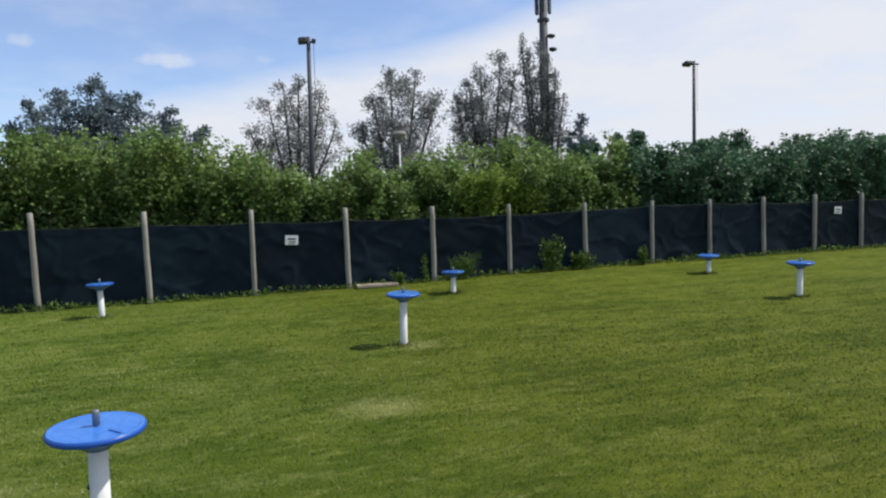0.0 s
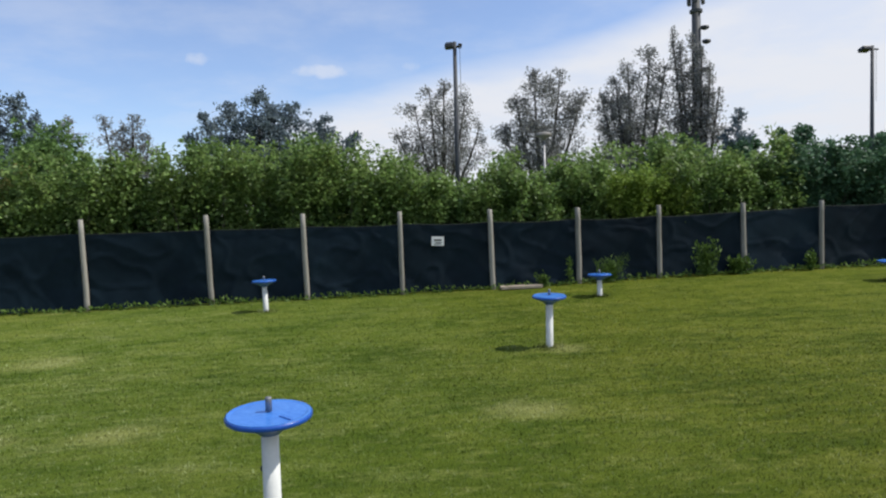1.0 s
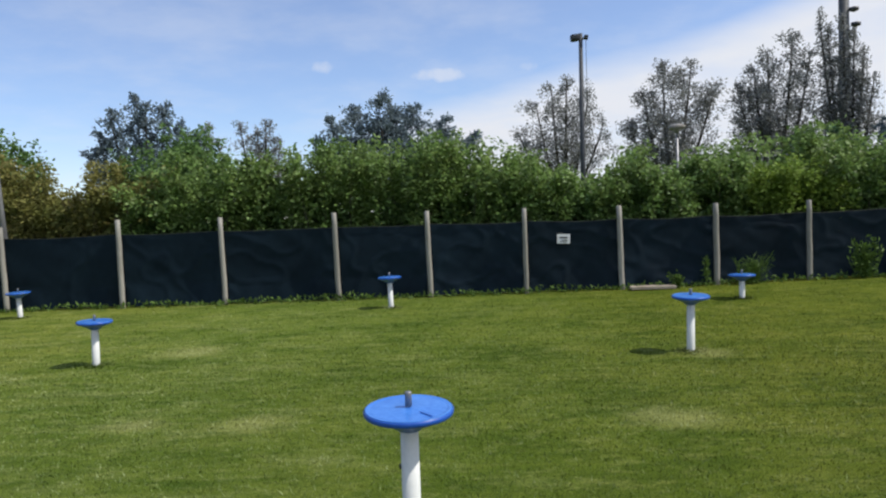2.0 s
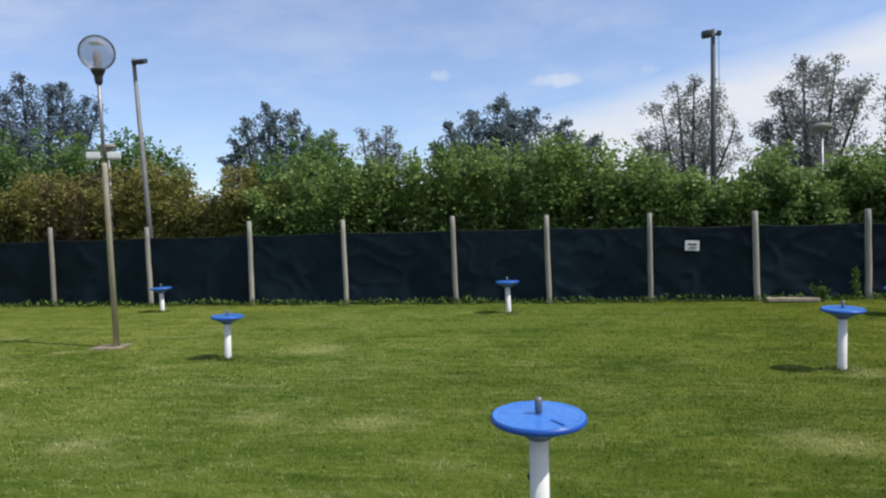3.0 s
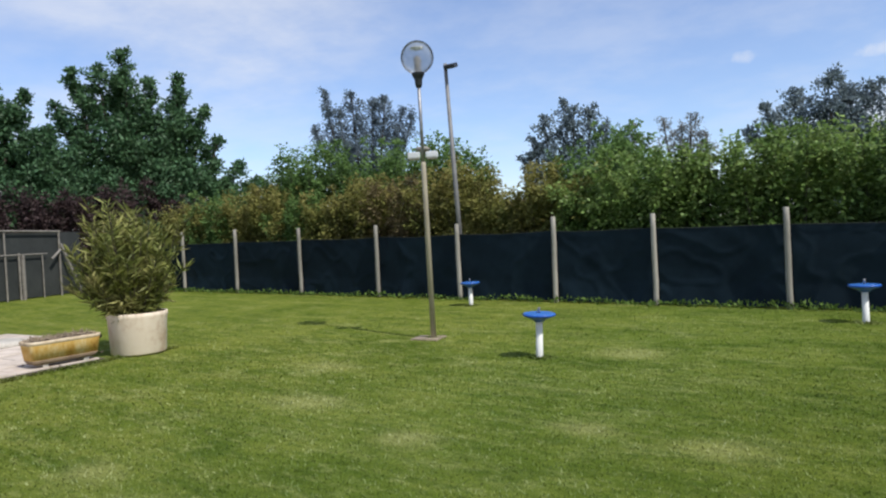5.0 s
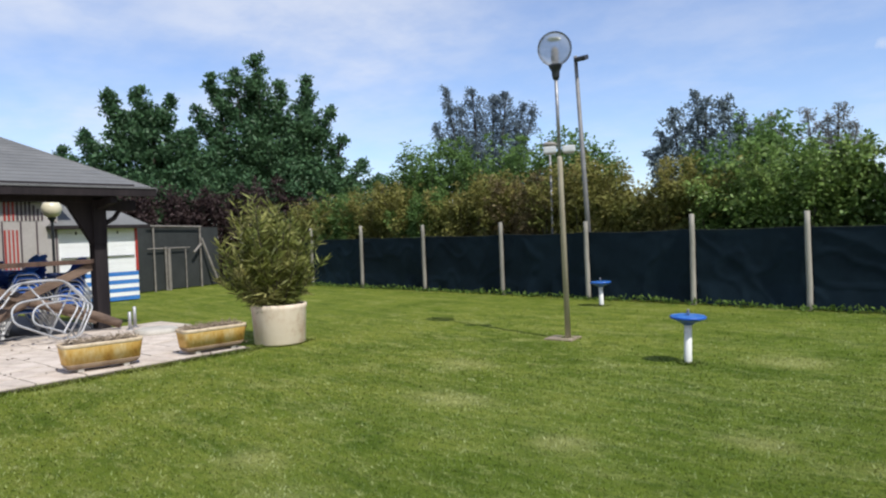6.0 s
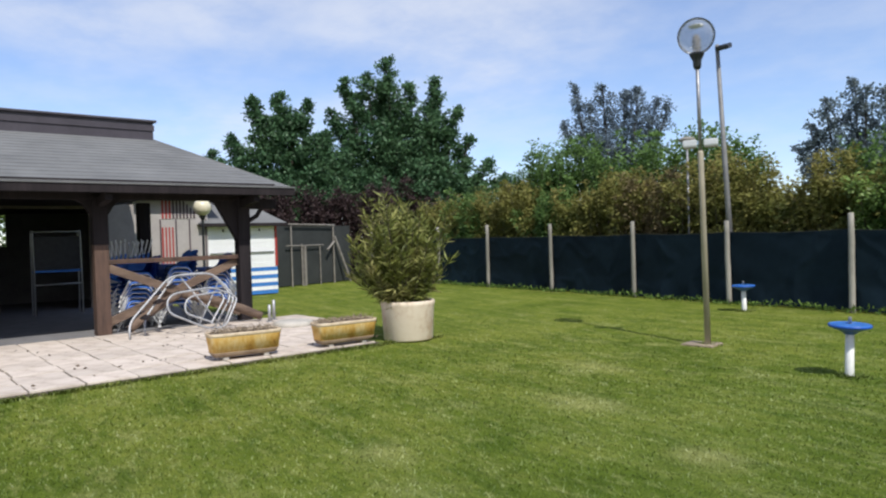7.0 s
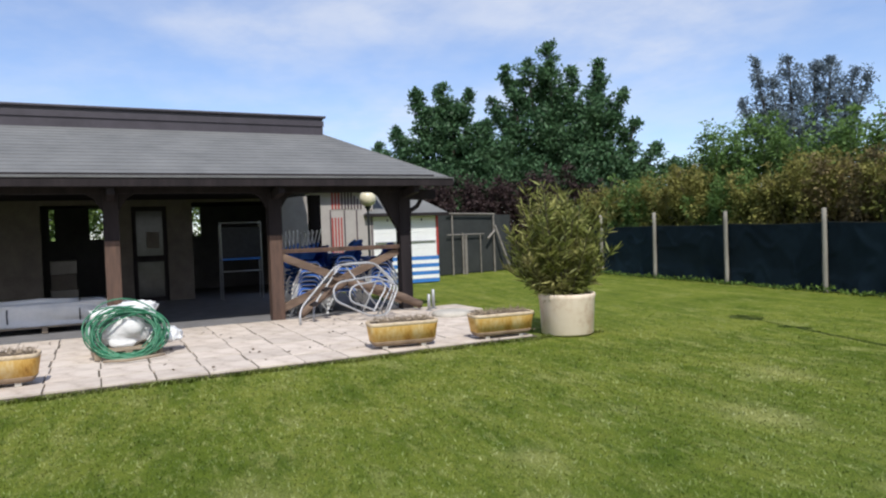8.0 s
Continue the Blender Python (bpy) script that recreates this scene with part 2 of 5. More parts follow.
def tube(points, radius, seg=8, bm=None, closed=False):
    """A round tube along points; radius: one number or one for each point."""
    own = bm or bmesh.new()
    pts = [Vector(p) for p in points]
    radii = radius if isinstance(radius, (list, tuple)) else [radius] * len(pts)
    rings, side = [], None
    for i, p in enumerate(pts):
        a = pts[i - 1] if (i or closed) else p
        b = pts[(i + 1) % len(pts)] if (i + 1 < len(pts) or closed) else p
        d = (b - a).normalized()
        if side is None:
            side = d.orthogonal().normalized()
        side = (side - d * side.dot(d)).normalized()
        up = d.cross(side)
        rings.append([own.verts.new(p + (side * math.cos(k * math.tau / seg) + up * math.sin(k * math.tau / seg)) * radii[i]) for k in range(seg)])
    n = len(rings)
    for i in range(n if closed else n - 1):
        a, b = rings[i], rings[(i + 1) % n]
        for k in range(seg):
            own.faces.new((a[k], a[(k + 1) % seg], b[(k + 1) % seg], b[k]))
    if not closed:
        own.faces.new(rings[0][::-1])
        own.faces.new(rings[-1])
    return own


def lathe(profile, seg=32, bm=None, at=(0, 0, 0)):
    own = bm or bmesh.new()
    rings = []
    for r, z in profile:
        rings.append([own.verts.new((at[0] + r * math.cos(k * math.tau / seg), at[1] + r * math.sin(k * math.tau / seg), at[2] + z)) for k in range(seg)])
    for a, b in zip(rings, rings[1:]):
        for k in range(seg):
            own.faces.new((a[k], a[(k + 1) % seg], b[(k + 1) % seg], b[k]))
    own.faces.new(rings[0][::-1])
    own.faces.new(rings[-1])
    return own


def raw_mesh(name, verts, faces_per, quads):
    """A mesh from numpy arrays of vertices and of equal faces."""
    me = bpy.data.meshes.new(name)
    n = len(quads)
    me.vertices.add(len(verts))
    me.vertices.foreach_set("co", np.asarray(verts, dtype=np.float32).ravel())
    me.loops.add(n * faces_per)
    me.loops.foreach_set("vertex_index", np.asarray(quads, dtype=np.int32).ravel())
    me.polygons.add(n)
    me.polygons.foreach_set("loop_start", np.arange(0, n * faces_per, faces_per, dtype=np.int32))
    me.update(calc_edges=True)
    me.validate()
    return me


def unit(a):
    return a / np.maximum(np.linalg.norm(a, axis=1, keepdims=True), 1e-9)


def leaf_mesh(name, centres, along, length, width, rng, level=0.0):
    """Small pointed leaves at the centres, each along its own direction, with a random twist."""
    n = len(centres)
    along = unit(along)
    side = unit(np.cross(along, rng.normal(size=(n, 3)) + np.array((0.0, -0.35, 1.0)) * level))
    up = np.cross(side, along)
    ln = (length * rng.uniform(0.65, 1.35, n))[:, None]
    wd = (width * rng.uniform(0.7, 1.3, n))[:, None]
    mid = centres + along * ln * 0.45
    v = np.empty((n, 4, 3))
    v[:, 0], v[:, 1] = centres, mid + side * wd * 0.5 + up * wd * 0.12
    v[:, 2], v[:, 3] = centres + along * ln - up * ln * 0.12, mid - side * wd * 0.5 + up * wd * 0.12
    return raw_mesh(name, v.reshape(-1, 3), 4, np.arange(4 * n).reshape(n, 4))


# ---- ground ----
# middle and half widths of pale worn spots in the lawn
PALE_SPOTS = [(-6.05, 1.58, 0.30, 0.22), (-2.4, 4.22, 0.35, 0.25), (1.05, 4.15, 0.40, 0.28), (-3.45, 4.27, 0.30, 0.22), (-4.55, 3.35, 0.30, 0.25), (-7.5, 5.24, 0.5, 0.35), (-4.45, 7.77, 0.5, 0.4), (2.1, 6.75, 0.30, 0.25), (-6.3, 3.8, 0.5, 0.3), (-5.9, -0.3, 0.6, 0.3)]


def lawn_material(name, blade):
    """Patchy mown grass; the same patches colour the sward and its blades."""
    m = bpy.data.materials.new(name)
    m.use_nodes = True
    nt, l = m.node_tree.nodes, m.node_tree.links
    b = nt["Principled BSDF"]
    co = nt.new("ShaderNodeTexCoord")

    def noise_tex(scale, detail, rough, stretch=(1, 1, 1), turn=0, warp=0.0):
        mp, t = nt.new("ShaderNodeMapping"), nt.new("ShaderNodeTexNoise")
        mp.inputs["Scale"].default_value, mp.inputs["Rotation"].default_value = stretch, (0, 0, radians(turn))
        t.inputs["Scale"].default_value, t.inputs["Detail"].default_value, t.inputs["Roughness"].default_value, t.inputs["Distortion"].default_value = scale, detail, rough, warp
        l.new(co.outputs["Object"], mp.inputs[0])
        l.new(mp.outputs[0], t.inputs["Vector"])
        return t.outputs["Fac"]

    def ramp(fac, stops):
        r = nt.new("ShaderNodeValToRGB")
        while len(r.color_ramp.elements) < len(stops):
            r.color_ramp.elements.new(0.5)
        for e, (p, c) in zip(r.color_ramp.elements, stops):
            e.position, e.color = p, (*c, 1)
        l.new(fac, r.inputs[0])
        return r.outputs[0]

    def mix(fac, a, c, mode="MIX"):
        x = nt.new("ShaderNodeMix")
        x.data_type, x.blend_type = "RGBA", mode
        if isinstance(fac, float):
            x.inputs[0].default_value = fac
        else:
            l.new(fac, x.inputs[0])
        l.new(a, x.inputs[6])
        l.new(c, x.inputs[7])
        return x.outputs[2]

    def band(fac, lo, hi, top=1.0):
        r = nt.new("ShaderNodeMapRange")
        r.interpolation_type = "SMOOTHSTEP"
        r.inputs["From Min"].default_value, r.inputs["From Max"].default_value, r.inputs["To Max"].default_value = lo, hi, top
        l.new(fac, r.inputs[0])
        return r.outputs[0]

    base = ramp(noise_tex(0.8, 5, 0.6), [(0.36, (0.070, 0.112, 0.011)), (0.5, (0.104, 0.152, 0.018)), (0.64, (0.146, 0.186, 0.030))])
    c = mix(band(noise_tex(1.0, 4, 0.6, (0.22, 2.2, 1), -12, 0.4), 0.44, 0.62, 0.62), base, ramp(noise_tex(9, 5, 0.7), [(0.35, (0.112, 0.160, 0.022)), (0.65, (0.212, 0.246, 0.050))]))
    c = mix(band(noise_tex(1.9, 6, 0.65, (0.55, 1.6, 1), -12), 0.50, 0.66, 0.66), c, ramp(noise_tex(14, 5, 0.7), [(0.3, (0.036, 0.074, 0.007)), (0.7, (0.074, 0.122, 0.010))]))
    c = mix(band(noise_tex(0.9, 8, 0.68, (1.0, 2.2, 1), -8), 0.52, 0.68, 0.62), c, ramp(noise_tex(22, 5, 0.7), [(0.3, (0.150, 0.190, 0.048)), (0.7, (0.290, 0.320, 0.115))]))
    c = mix(band(noise_tex(6.5, 6, 0.72, (0.8, 2.0, 1), 14), 0.50, 0.64, 0.55), c, ramp(noise_tex(34, 4, 0.7), [(0.3, (0.040, 0.078, 0.010)), (0.7, (0.082, 0.128, 0.018))]))
    c = mix(band(noise_tex(5.0, 6, 0.72, (0.8, 1.9, 1), 8), 0.51, 0.64, 0.66), c, ramp(noise_tex(30, 4, 0.7), [(0.3, (0.135, 0.180, 0.040)), (0.7, (0.265, 0.295, 0.100))]))
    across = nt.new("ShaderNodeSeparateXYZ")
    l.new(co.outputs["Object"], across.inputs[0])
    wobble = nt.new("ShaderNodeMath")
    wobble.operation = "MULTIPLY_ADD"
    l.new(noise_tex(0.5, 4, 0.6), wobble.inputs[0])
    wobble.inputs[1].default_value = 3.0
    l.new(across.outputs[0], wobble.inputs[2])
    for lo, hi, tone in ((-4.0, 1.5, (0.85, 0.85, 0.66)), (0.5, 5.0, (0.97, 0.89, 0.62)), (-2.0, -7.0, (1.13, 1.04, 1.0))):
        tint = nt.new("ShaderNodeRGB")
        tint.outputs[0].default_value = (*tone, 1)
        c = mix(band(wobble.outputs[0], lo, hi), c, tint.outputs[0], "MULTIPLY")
    # worn pale spots of their own
    spot_noise = noise_tex(3.0, 5, 0.7)
    for px, py, rx, ry in PALE_SPOTS:
        mp, sp, ln = nt.new("ShaderNodeMapping"), nt.new("ShaderNodeVectorMath"), nt.new("ShaderNodeMath")
        mp.inputs["Location"].default_value, mp.inputs["Scale"].default_value = (-px / rx, -py / ry, 0), (1 / rx, 1 / ry, 0)
        l.new(co.outputs["Object"], mp.inputs[0])
        sp.operation = "LENGTH"
        l.new(mp.outputs[0], sp.inputs[0])
        ln.operation = "MULTIPLY_ADD"
        l.new(spot_noise, ln.inputs[0])
        ln.inputs[1].default_value = 1.6
        l.new(sp.outputs["Value"], ln.inputs[2])
        r = nt.new("ShaderNodeMapRange")
        r.interpolation_type = "SMOOTHSTEP"
        r.inputs["From Min"].default_value, r.inputs["From Max"].default_value, r.inputs["To Min"].default_value, r.inputs["To Max"].default_value = 0.9, 2.3, 0.36, 0.0
        l.new(ln.outputs[0], r.inputs[0])
        pale = nt.new("ShaderNodeRGB")
        pale.outputs[0].default_value = (0.40, 0.39, 0.15, 1)
        c = mix(r.outputs[0], c, pale.outputs[0])
    if blade:
        hsv, mr = nt.new("ShaderNodeHueSaturation"), nt.new("ShaderNodeMapRange")
        mr.inputs["To Min"].default_value, mr.inputs["To Max"].default_value = 0.80, 2.2
        few = nt.new("ShaderNodeMath")
        few.operation = "POWER"
        l.new(nt.new("ShaderNodeNewGeometry").outputs["Random Per Island"], few.inputs[0])
        few.inputs[1].default_value = 2.6
        l.new(few.outputs[0], mr.inputs[0])
        l.new(mr.outputs[0], hsv.inputs["Value"])
        pale_mr = nt.new("ShaderNodeMapRange")
        pale_mr.inputs["To Min"].default_value, pale_mr.inputs["To Max"].default_value = 1.0, 0.68
        l.new(few.outputs[0], pale_mr.inputs[0])
        l.new(pale_mr.outputs[0], hsv.inputs["Saturation"])
        l.new(c, hsv.inputs["Color"])
        l.new(hsv.outputs[0], b.inputs["Base Color"])
        tr, ms = nt.new("ShaderNodeBsdfTranslucent"), nt.new("ShaderNodeMixShader")
        l.new(hsv.outputs[0], tr.inputs["Color"])
        ms.inputs[0].default_value = 0.16
        l.new(b.outputs[0], ms.inputs[1])
        l.new(tr.outputs[0], ms.inputs[2])
        l.new(ms.outputs[0], nt["Material Output"].inputs["Surface"])
        b.inputs["Roughness"].default_value, b.inputs["Specular IOR Level"].default_value = 0.7, 0.12
        return m
    fine = ramp(noise_tex(60, 6, 0.8), [(0.28, (0.38, 0.40, 0.30)), (0.5, (1.0, 1.0, 1.0)), (0.74, (1.8, 1.75, 1.7))])
    c = mix(0.85, c, fine, "MULTIPLY")
    l.new(c, b.inputs["Base Color"])
    b.inputs["Roughness"].default_value, b.inputs["Specular IOR Level"].default_value = 0.9, 0.1
    bp = nt.new("ShaderNodeBump")
    bp.inputs["Strength"].default_value, bp.inputs["Distance"].default_value = 0.7, 0.03
    l.new(noise_tex(38, 8, 0.8), bp.inputs["Height"])
    l.new(bp.outputs[0], b.inputs["Normal"])
    return m


def ground_z(x, y):
    swale = -0.085 * np.exp(-((y - 7.2) / 2.0) ** 2) * np.exp(-((x + 0.5) / 10.5) ** 6)
    rise = 0.09 / (1 + np.exp(-(x - 4.0) * 0.8)) / (1 + np.exp(-(y - 10.6) * 2.2))
    return swale + rise


def build_ground():
    u = np.linspace(-1, 1, 221)
    span = np.sinh(u * 5.2) / np.sinh(5.2) * 420
    gx, gy = np.meshgrid(span - 3.0, span + 6.0, indexing="ij")
    gz = ground_z(gx, gy)
    n = len(u)
    idx = np.arange(n * n).reshape(n, n)
    quads = np.stack([idx[:-1, :-1], idx[1:, :-1], idx[1:, 1:], idx[:-1, 1:]], -1).reshape(-1, 4)
    me = raw_mesh("ground", np.stack([gx, gy, gz], -1).reshape(-1, 3), 4, quads)
    me.shade_smooth()
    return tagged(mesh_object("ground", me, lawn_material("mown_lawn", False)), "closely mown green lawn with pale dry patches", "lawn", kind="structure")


build_ground()

# ---- fence ----
FENCE_Y = 12.15
POSTS = [-26.6, -24.2, -21.6, -18.78, -15.85, -12.92, -10.36, -7.88, -5.73, -3.41, -1.57, 0.31, 2.15, 3.95, 5.67, 7.53, 9.26, 10.87, 12.46, 14.03, 15.58, 17.2, 18.8, 20.4, 22.0, 23.6]


def post_top(x):
    return float(np.interp(x, (-20, -14, -10.4, -8, -5, 0, 4, 7, 16), (1.94, 1.86, 1.76, 1.80, 1.76, 1.68, 1.59, 1.54, 1.54)))


def net_top(x):
    return float(np.interp(x, (-20, -12, -7, -2.5, 0, 3, 6.5, 8.4, 10, 13.4, 24), (1.55, 1.51, 1.49, 1.44, 1.41, 1.36, 1.34, 1.39, 1.44, 1.35, 1.35)))


def fence_y(x):
    return FENCE_Y


def build_fence():
    fence = thing("fence", "boundary fence of grey posts with dark green shade netting", "fence", kind="structure")
    rng = random.Random(4)
    feet = [(x, fence_y(x)) for x in POSTS]
    tops = []
    for x, y in feet:
        g = float(ground_z(x, y))
        top = post_top(x) + rng.uniform(-0.02, 0.02)
        dx, dy = rng.uniform(-0.02, 0.01), rng.uniform(-0.02, 0.02)
        r = 0.052 * rng.uniform(0.92, 1.08)
        steps = 7
        pts = [(x + dx * k / steps + rng.uniform(-0.004, 0.004), y + dy * k / steps, g - 0.1 + (top - g + 0.1) * k / steps) for k in range(steps + 1)]
        pts.append((pts[-1][0], pts[-1][1], pts[-1][2] + 0.008))
        part("post", tube(pts, [r * 1.06, r, r, r, r * 0.98, r * 0.97, r * 0.95, r * 0.93, r * 0.7], 10), "post", fence, smooth=True)
        tops.append(top)
    for i in range(len(feet) - 1):
        (x0, y0), (x1, y1) = feet[i], feet[i + 1]
        h0, h1 = net_top(x0), net_top(x1)
        nx, nz = 44, 28
        bm = bmesh.new()
        rows = []
        for a in range(nx + 1):
            f = a / nx
            x, y = x0 + (x1 - x0) * f, y0 + (y1 - y0) * f + 0.075
            sag = 0.022 * math.sin(math.pi * f) + 0.008 * math.sin(5 * f + i)
            top = h0 + (h1 - h0) * f - sag
            g = float(ground_z(x, y)) + 0.03
            col = []
            for b in range(nz + 1):
                s = b / nz
                p = Vector((x * 1.1, i * 3.7, s * 2.0))
                d = 0.022 * noise.noise(p * 1.1) + 0.008 * noise.noise(Vector((x * 3 + s * 5, s * 2.5, i)))
                ridge = abs(noise.noise(Vector((x * 1.3 + s * 1.4, s * 2.2 - x * 0.7, i * 5.1))))
                d -= 0.018 * max(0.0, 0.10 - ridge) / 0.10
                if s < 0.3:
                    d -= (0.3 - s) * 0.25 * (0.6 + noise.noise(Vector((x * 2.2, 7, i))))
                d *= 1 if 0 < a < nx else 0.15
                col.append(bm.verts.new((x, y + d, g + (top - g) * s)))
            rows.append(col)
        for a in range(nx):
            for b in range(nz):
                bm.faces.new((rows[a][b], rows[a + 1][b], rows[a + 1][b + 1], rows[a][b + 1]))
        part("net", bm, "net", fence, smooth=True)
        tie = [(x0 + (x1 - x0) * k / 8, y0 + (y1 - y0) * k / 8 + 0.066, h0 + (h1 - h0) * k / 8 + 0.006 - 0.022 * math.sin(math.pi * k / 8) - 0.008 * math.sin(5 * k / 8 + i)) for k in range(9)]
        part("cord", tube(tie, 0.006, 5), "cord", fence)
    return fence


fence = build_fence()


def notice(x, y, z, w, h, turn, label):
    """A small white notice with unreadable lines of print."""
    s = thing("notice_sign", label, "sign", pose(x, y, z, 0, 3, turn))
    part("board", box((w, 0.006, h), bevel=0.002), "sign_white", s)
    part("print_bar", box((w * 0.62, 0.004, h * 0.17), (0, -0.006, h * 0.12)), "sign_black", s, "dark line of print")
    part("print_bar", box((w * 0.5, 0.004, h * 0.09), (0.02, -0.006, -h * 0.16)), "sign_black", s, "thin line of print")
    part("print_bar", box((w * 0.56, 0.004, h * 0.07), (0.0, -0.006, -h * 0.32)), "sign_black", s, "thin line of print")


notice(1.06, 12.14, 1.045, 0.25, 0.185, 0, "small white notice sign fixed to the netting")
notice(14.79, 12.14, 1.12, 0.23, 0.18, 0, "small white notice sign fixed high on the netting")


# ---- umbrella tables on the lawn ----
def umbrella_table(label, height, k=1.0, r=0.050, plug=False):
    t = thing("umbrella_table", label, "table", group="umbrella tables on the lawn")
    R = 0.213 * k
    top = part("tabletop", lathe([(R - 0.004, -0.003), (R - 0.011, 0.0), (R - 0.024, -0.001), (R - 0.030, -0.003), (0.10, -0.002), (0.03, 0.002)], 48, at=(0, 0, height)), "blue", t, "blue plastic disc paled for bleaching and sky sheen")
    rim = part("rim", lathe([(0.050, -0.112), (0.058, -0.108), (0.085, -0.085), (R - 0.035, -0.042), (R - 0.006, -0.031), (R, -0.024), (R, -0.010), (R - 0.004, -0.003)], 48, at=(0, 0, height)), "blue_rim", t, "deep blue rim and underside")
    for f in list(top.data.polygons) + list(rim.data.polygons):
        f.use_smooth = abs(f.normal.z) < 0.93
    # no recess is cut: a darker blue strip stands for the slot's shade
    part("slot", box((0.085, 0.010, 0.004), (0.13 * k, -0.035, height + 0.0005), (0, 0, -14)), "blue_slot", top, "dark strip painted as the shade in a drainage slot")
    pole = part("pole", lathe([(r, -0.15), (r, 0.0), (r - 0.002, height - 0.08)], 20), "white_pipe", t, "white plastic pipe", smooth=True)
    part("socket", lathe([(0.017, 0.0), (0.017, 0.066), (0.015, 0.07)], 14, at=(0, 0, height + 0.008)), "steel", top, "steel umbrella socket", smooth=True)
    if plug:
        part("rubber_plug", lathe([(0.016, -0.004), (0.016, 0.004), (0.012, 0.008)], 10, at=(0, 0, 0)), "dark_plastic", pole).matrix_basis = pose(-0.047, -0.012, height - 0.30, 0, -90, 14)
    return t


TABLES = [(-0.80, 2.0, 0.754, 3), (1.94, 6.88, 0.665, -1), (-2.175, 10.84, 0.56, 0), (3.795, 10.41, 0.405, 1),
          (9.36, 10.31, 0.38, -1), (8.83, 7.41, 0.575, 1), (-5.43, 7.05, 0.58, -1), (-9.38, 11.18, 0.50, 0)]
for tx, ty, th, lean in TABLES:
    near = ty < 3
    t = umbrella_table("blue disc umbrella table on a white pipe in the lawn", th, 1.03 if near else 1.0, 0.046, near)
    t.matrix_basis = pose(tx, ty, float(ground_z(tx, ty)), 1.0, lean * 0.8 - 0.6, 40 * tx)


# ---- globe lamp on the lawn ----
def lawn_lamp():
    t = thing("lawn_lamp", "tall lawn lamp with a clear globe on a thin pole", "lamp", pose(-7.68, 7.70, -0.06, 0.2, -0.7, 0))
    part("base_plate", box((0.46, 0.38, 0.06), (-0.1, 0, -0.016), (0, 0, 12), 0.015), "pallet", t, "worn concrete base slab")
    part("lower_pole", tube([(0, 0, 0.0), (0, 0, 2.72), (0, 0, 2.76)], [0.043, 0.040, 0.032], 14), "lamp_pole", t, smooth=True)
    part("upper_pole", tube([(0, 0, 2.74), (0, 0, 4.1)], 0.026, 12), "steel", t, smooth=True)
    part("collar", lathe([(0.04, 3.92), (0.055, 3.96), (0.06, 4.04), (0.095, 4.11), (0.105, 4.14), (0.09, 4.15)], 20), "dark_plastic", t, smooth=True)
    r, zc = 0.258, 4.385
    prof = [(r * math.sin(math.pi * (0.12 + 0.88 * k / 22)), zc - r * math.cos(math.pi * (0.12 + 0.88 * k / 22))) for k in range(22)] + [(0.004, zc + r)]
    bm = lathe(prof, 36)
    g = bpy.data.materials.new("clear_globe")
    g.use_nodes = True
    nt, l = g.node_tree.nodes, g.node_tree.links
    nt.clear()
    out, gl, tr, df = nt.new("ShaderNodeOutputMaterial"), nt.new("ShaderNodeBsdfGlossy"), nt.new("ShaderNodeBsdfTransparent"), nt.new("ShaderNodeBsdfTranslucent")
    m1, m2, fr = nt.new("ShaderNodeMixShader"), nt.new("ShaderNodeMixShader"), nt.new("ShaderNodeLayerWeight")
    tr.inputs["Color"].default_value, gl.inputs["Roughness"].default_value, gl.inputs["Color"].default_value = (0.86, 0.87, 0.88, 1), 0.12, (0.8, 0.82, 0.86, 1)
    df.inputs["Color"].default_value, m1.inputs[0].default_value, fr.inputs["Blend"].default_value = (0.70, 0.72, 0.75, 1), 0.34, 0.12
    l.new(tr.outputs[0], m1.inputs[1])
    l.new(df.outputs[0], m1.inputs[2])
    l.new(fr.outputs["Fresnel"], m2.inputs[0])
    l.new(m1.outputs[0], m2.inputs[1])
    l.new(gl.outputs[0], m2.inputs[2])
    l.new(m2.outputs[0], out.inputs["Surface"])
    globe = part("globe", bm, g, t, "clear smoked plastic globe", smooth=True)
    part("bulb", lathe([(0.05, 4.13), (0.058, 4.19), (0.058, 4.33), (0.045, 4.39), (0.02, 4.41)], 16), "grey_panel", globe, "grey lamp cartridge", smooth=True)
    part("reflector", lathe([(0.02, 4.50), (0.10, 4.52), (0.11, 4.535), (0.02, 4.55)], 20), "white_paint", globe, smooth=True)
    for s in (-1, 1):
        cb = part("control_box", box((0.19, 0.10, 0.10), (s * 0.115, s * 0.08, 2.87), (0, 0, 32), 0.02), "pale_box", t, "white electric box")
        part("lower_lid", box((0.16, 0.08, 0.03), (s * 0.115, s * 0.08, 2.815), (0, 0, 32), 0.01), "grey_panel", cb)


lawn_lamp()

# ---- pavilion with porch and terrace ----
PAV = pose(-15.367, 3.438, 0.03, 0, 0, 7.05)  # x out of the front, y to the right along it


def in_pav(x, y, z=0.0, turn=0.0):
    return PAV @ pose(x, y, z, 0, 0, turn)


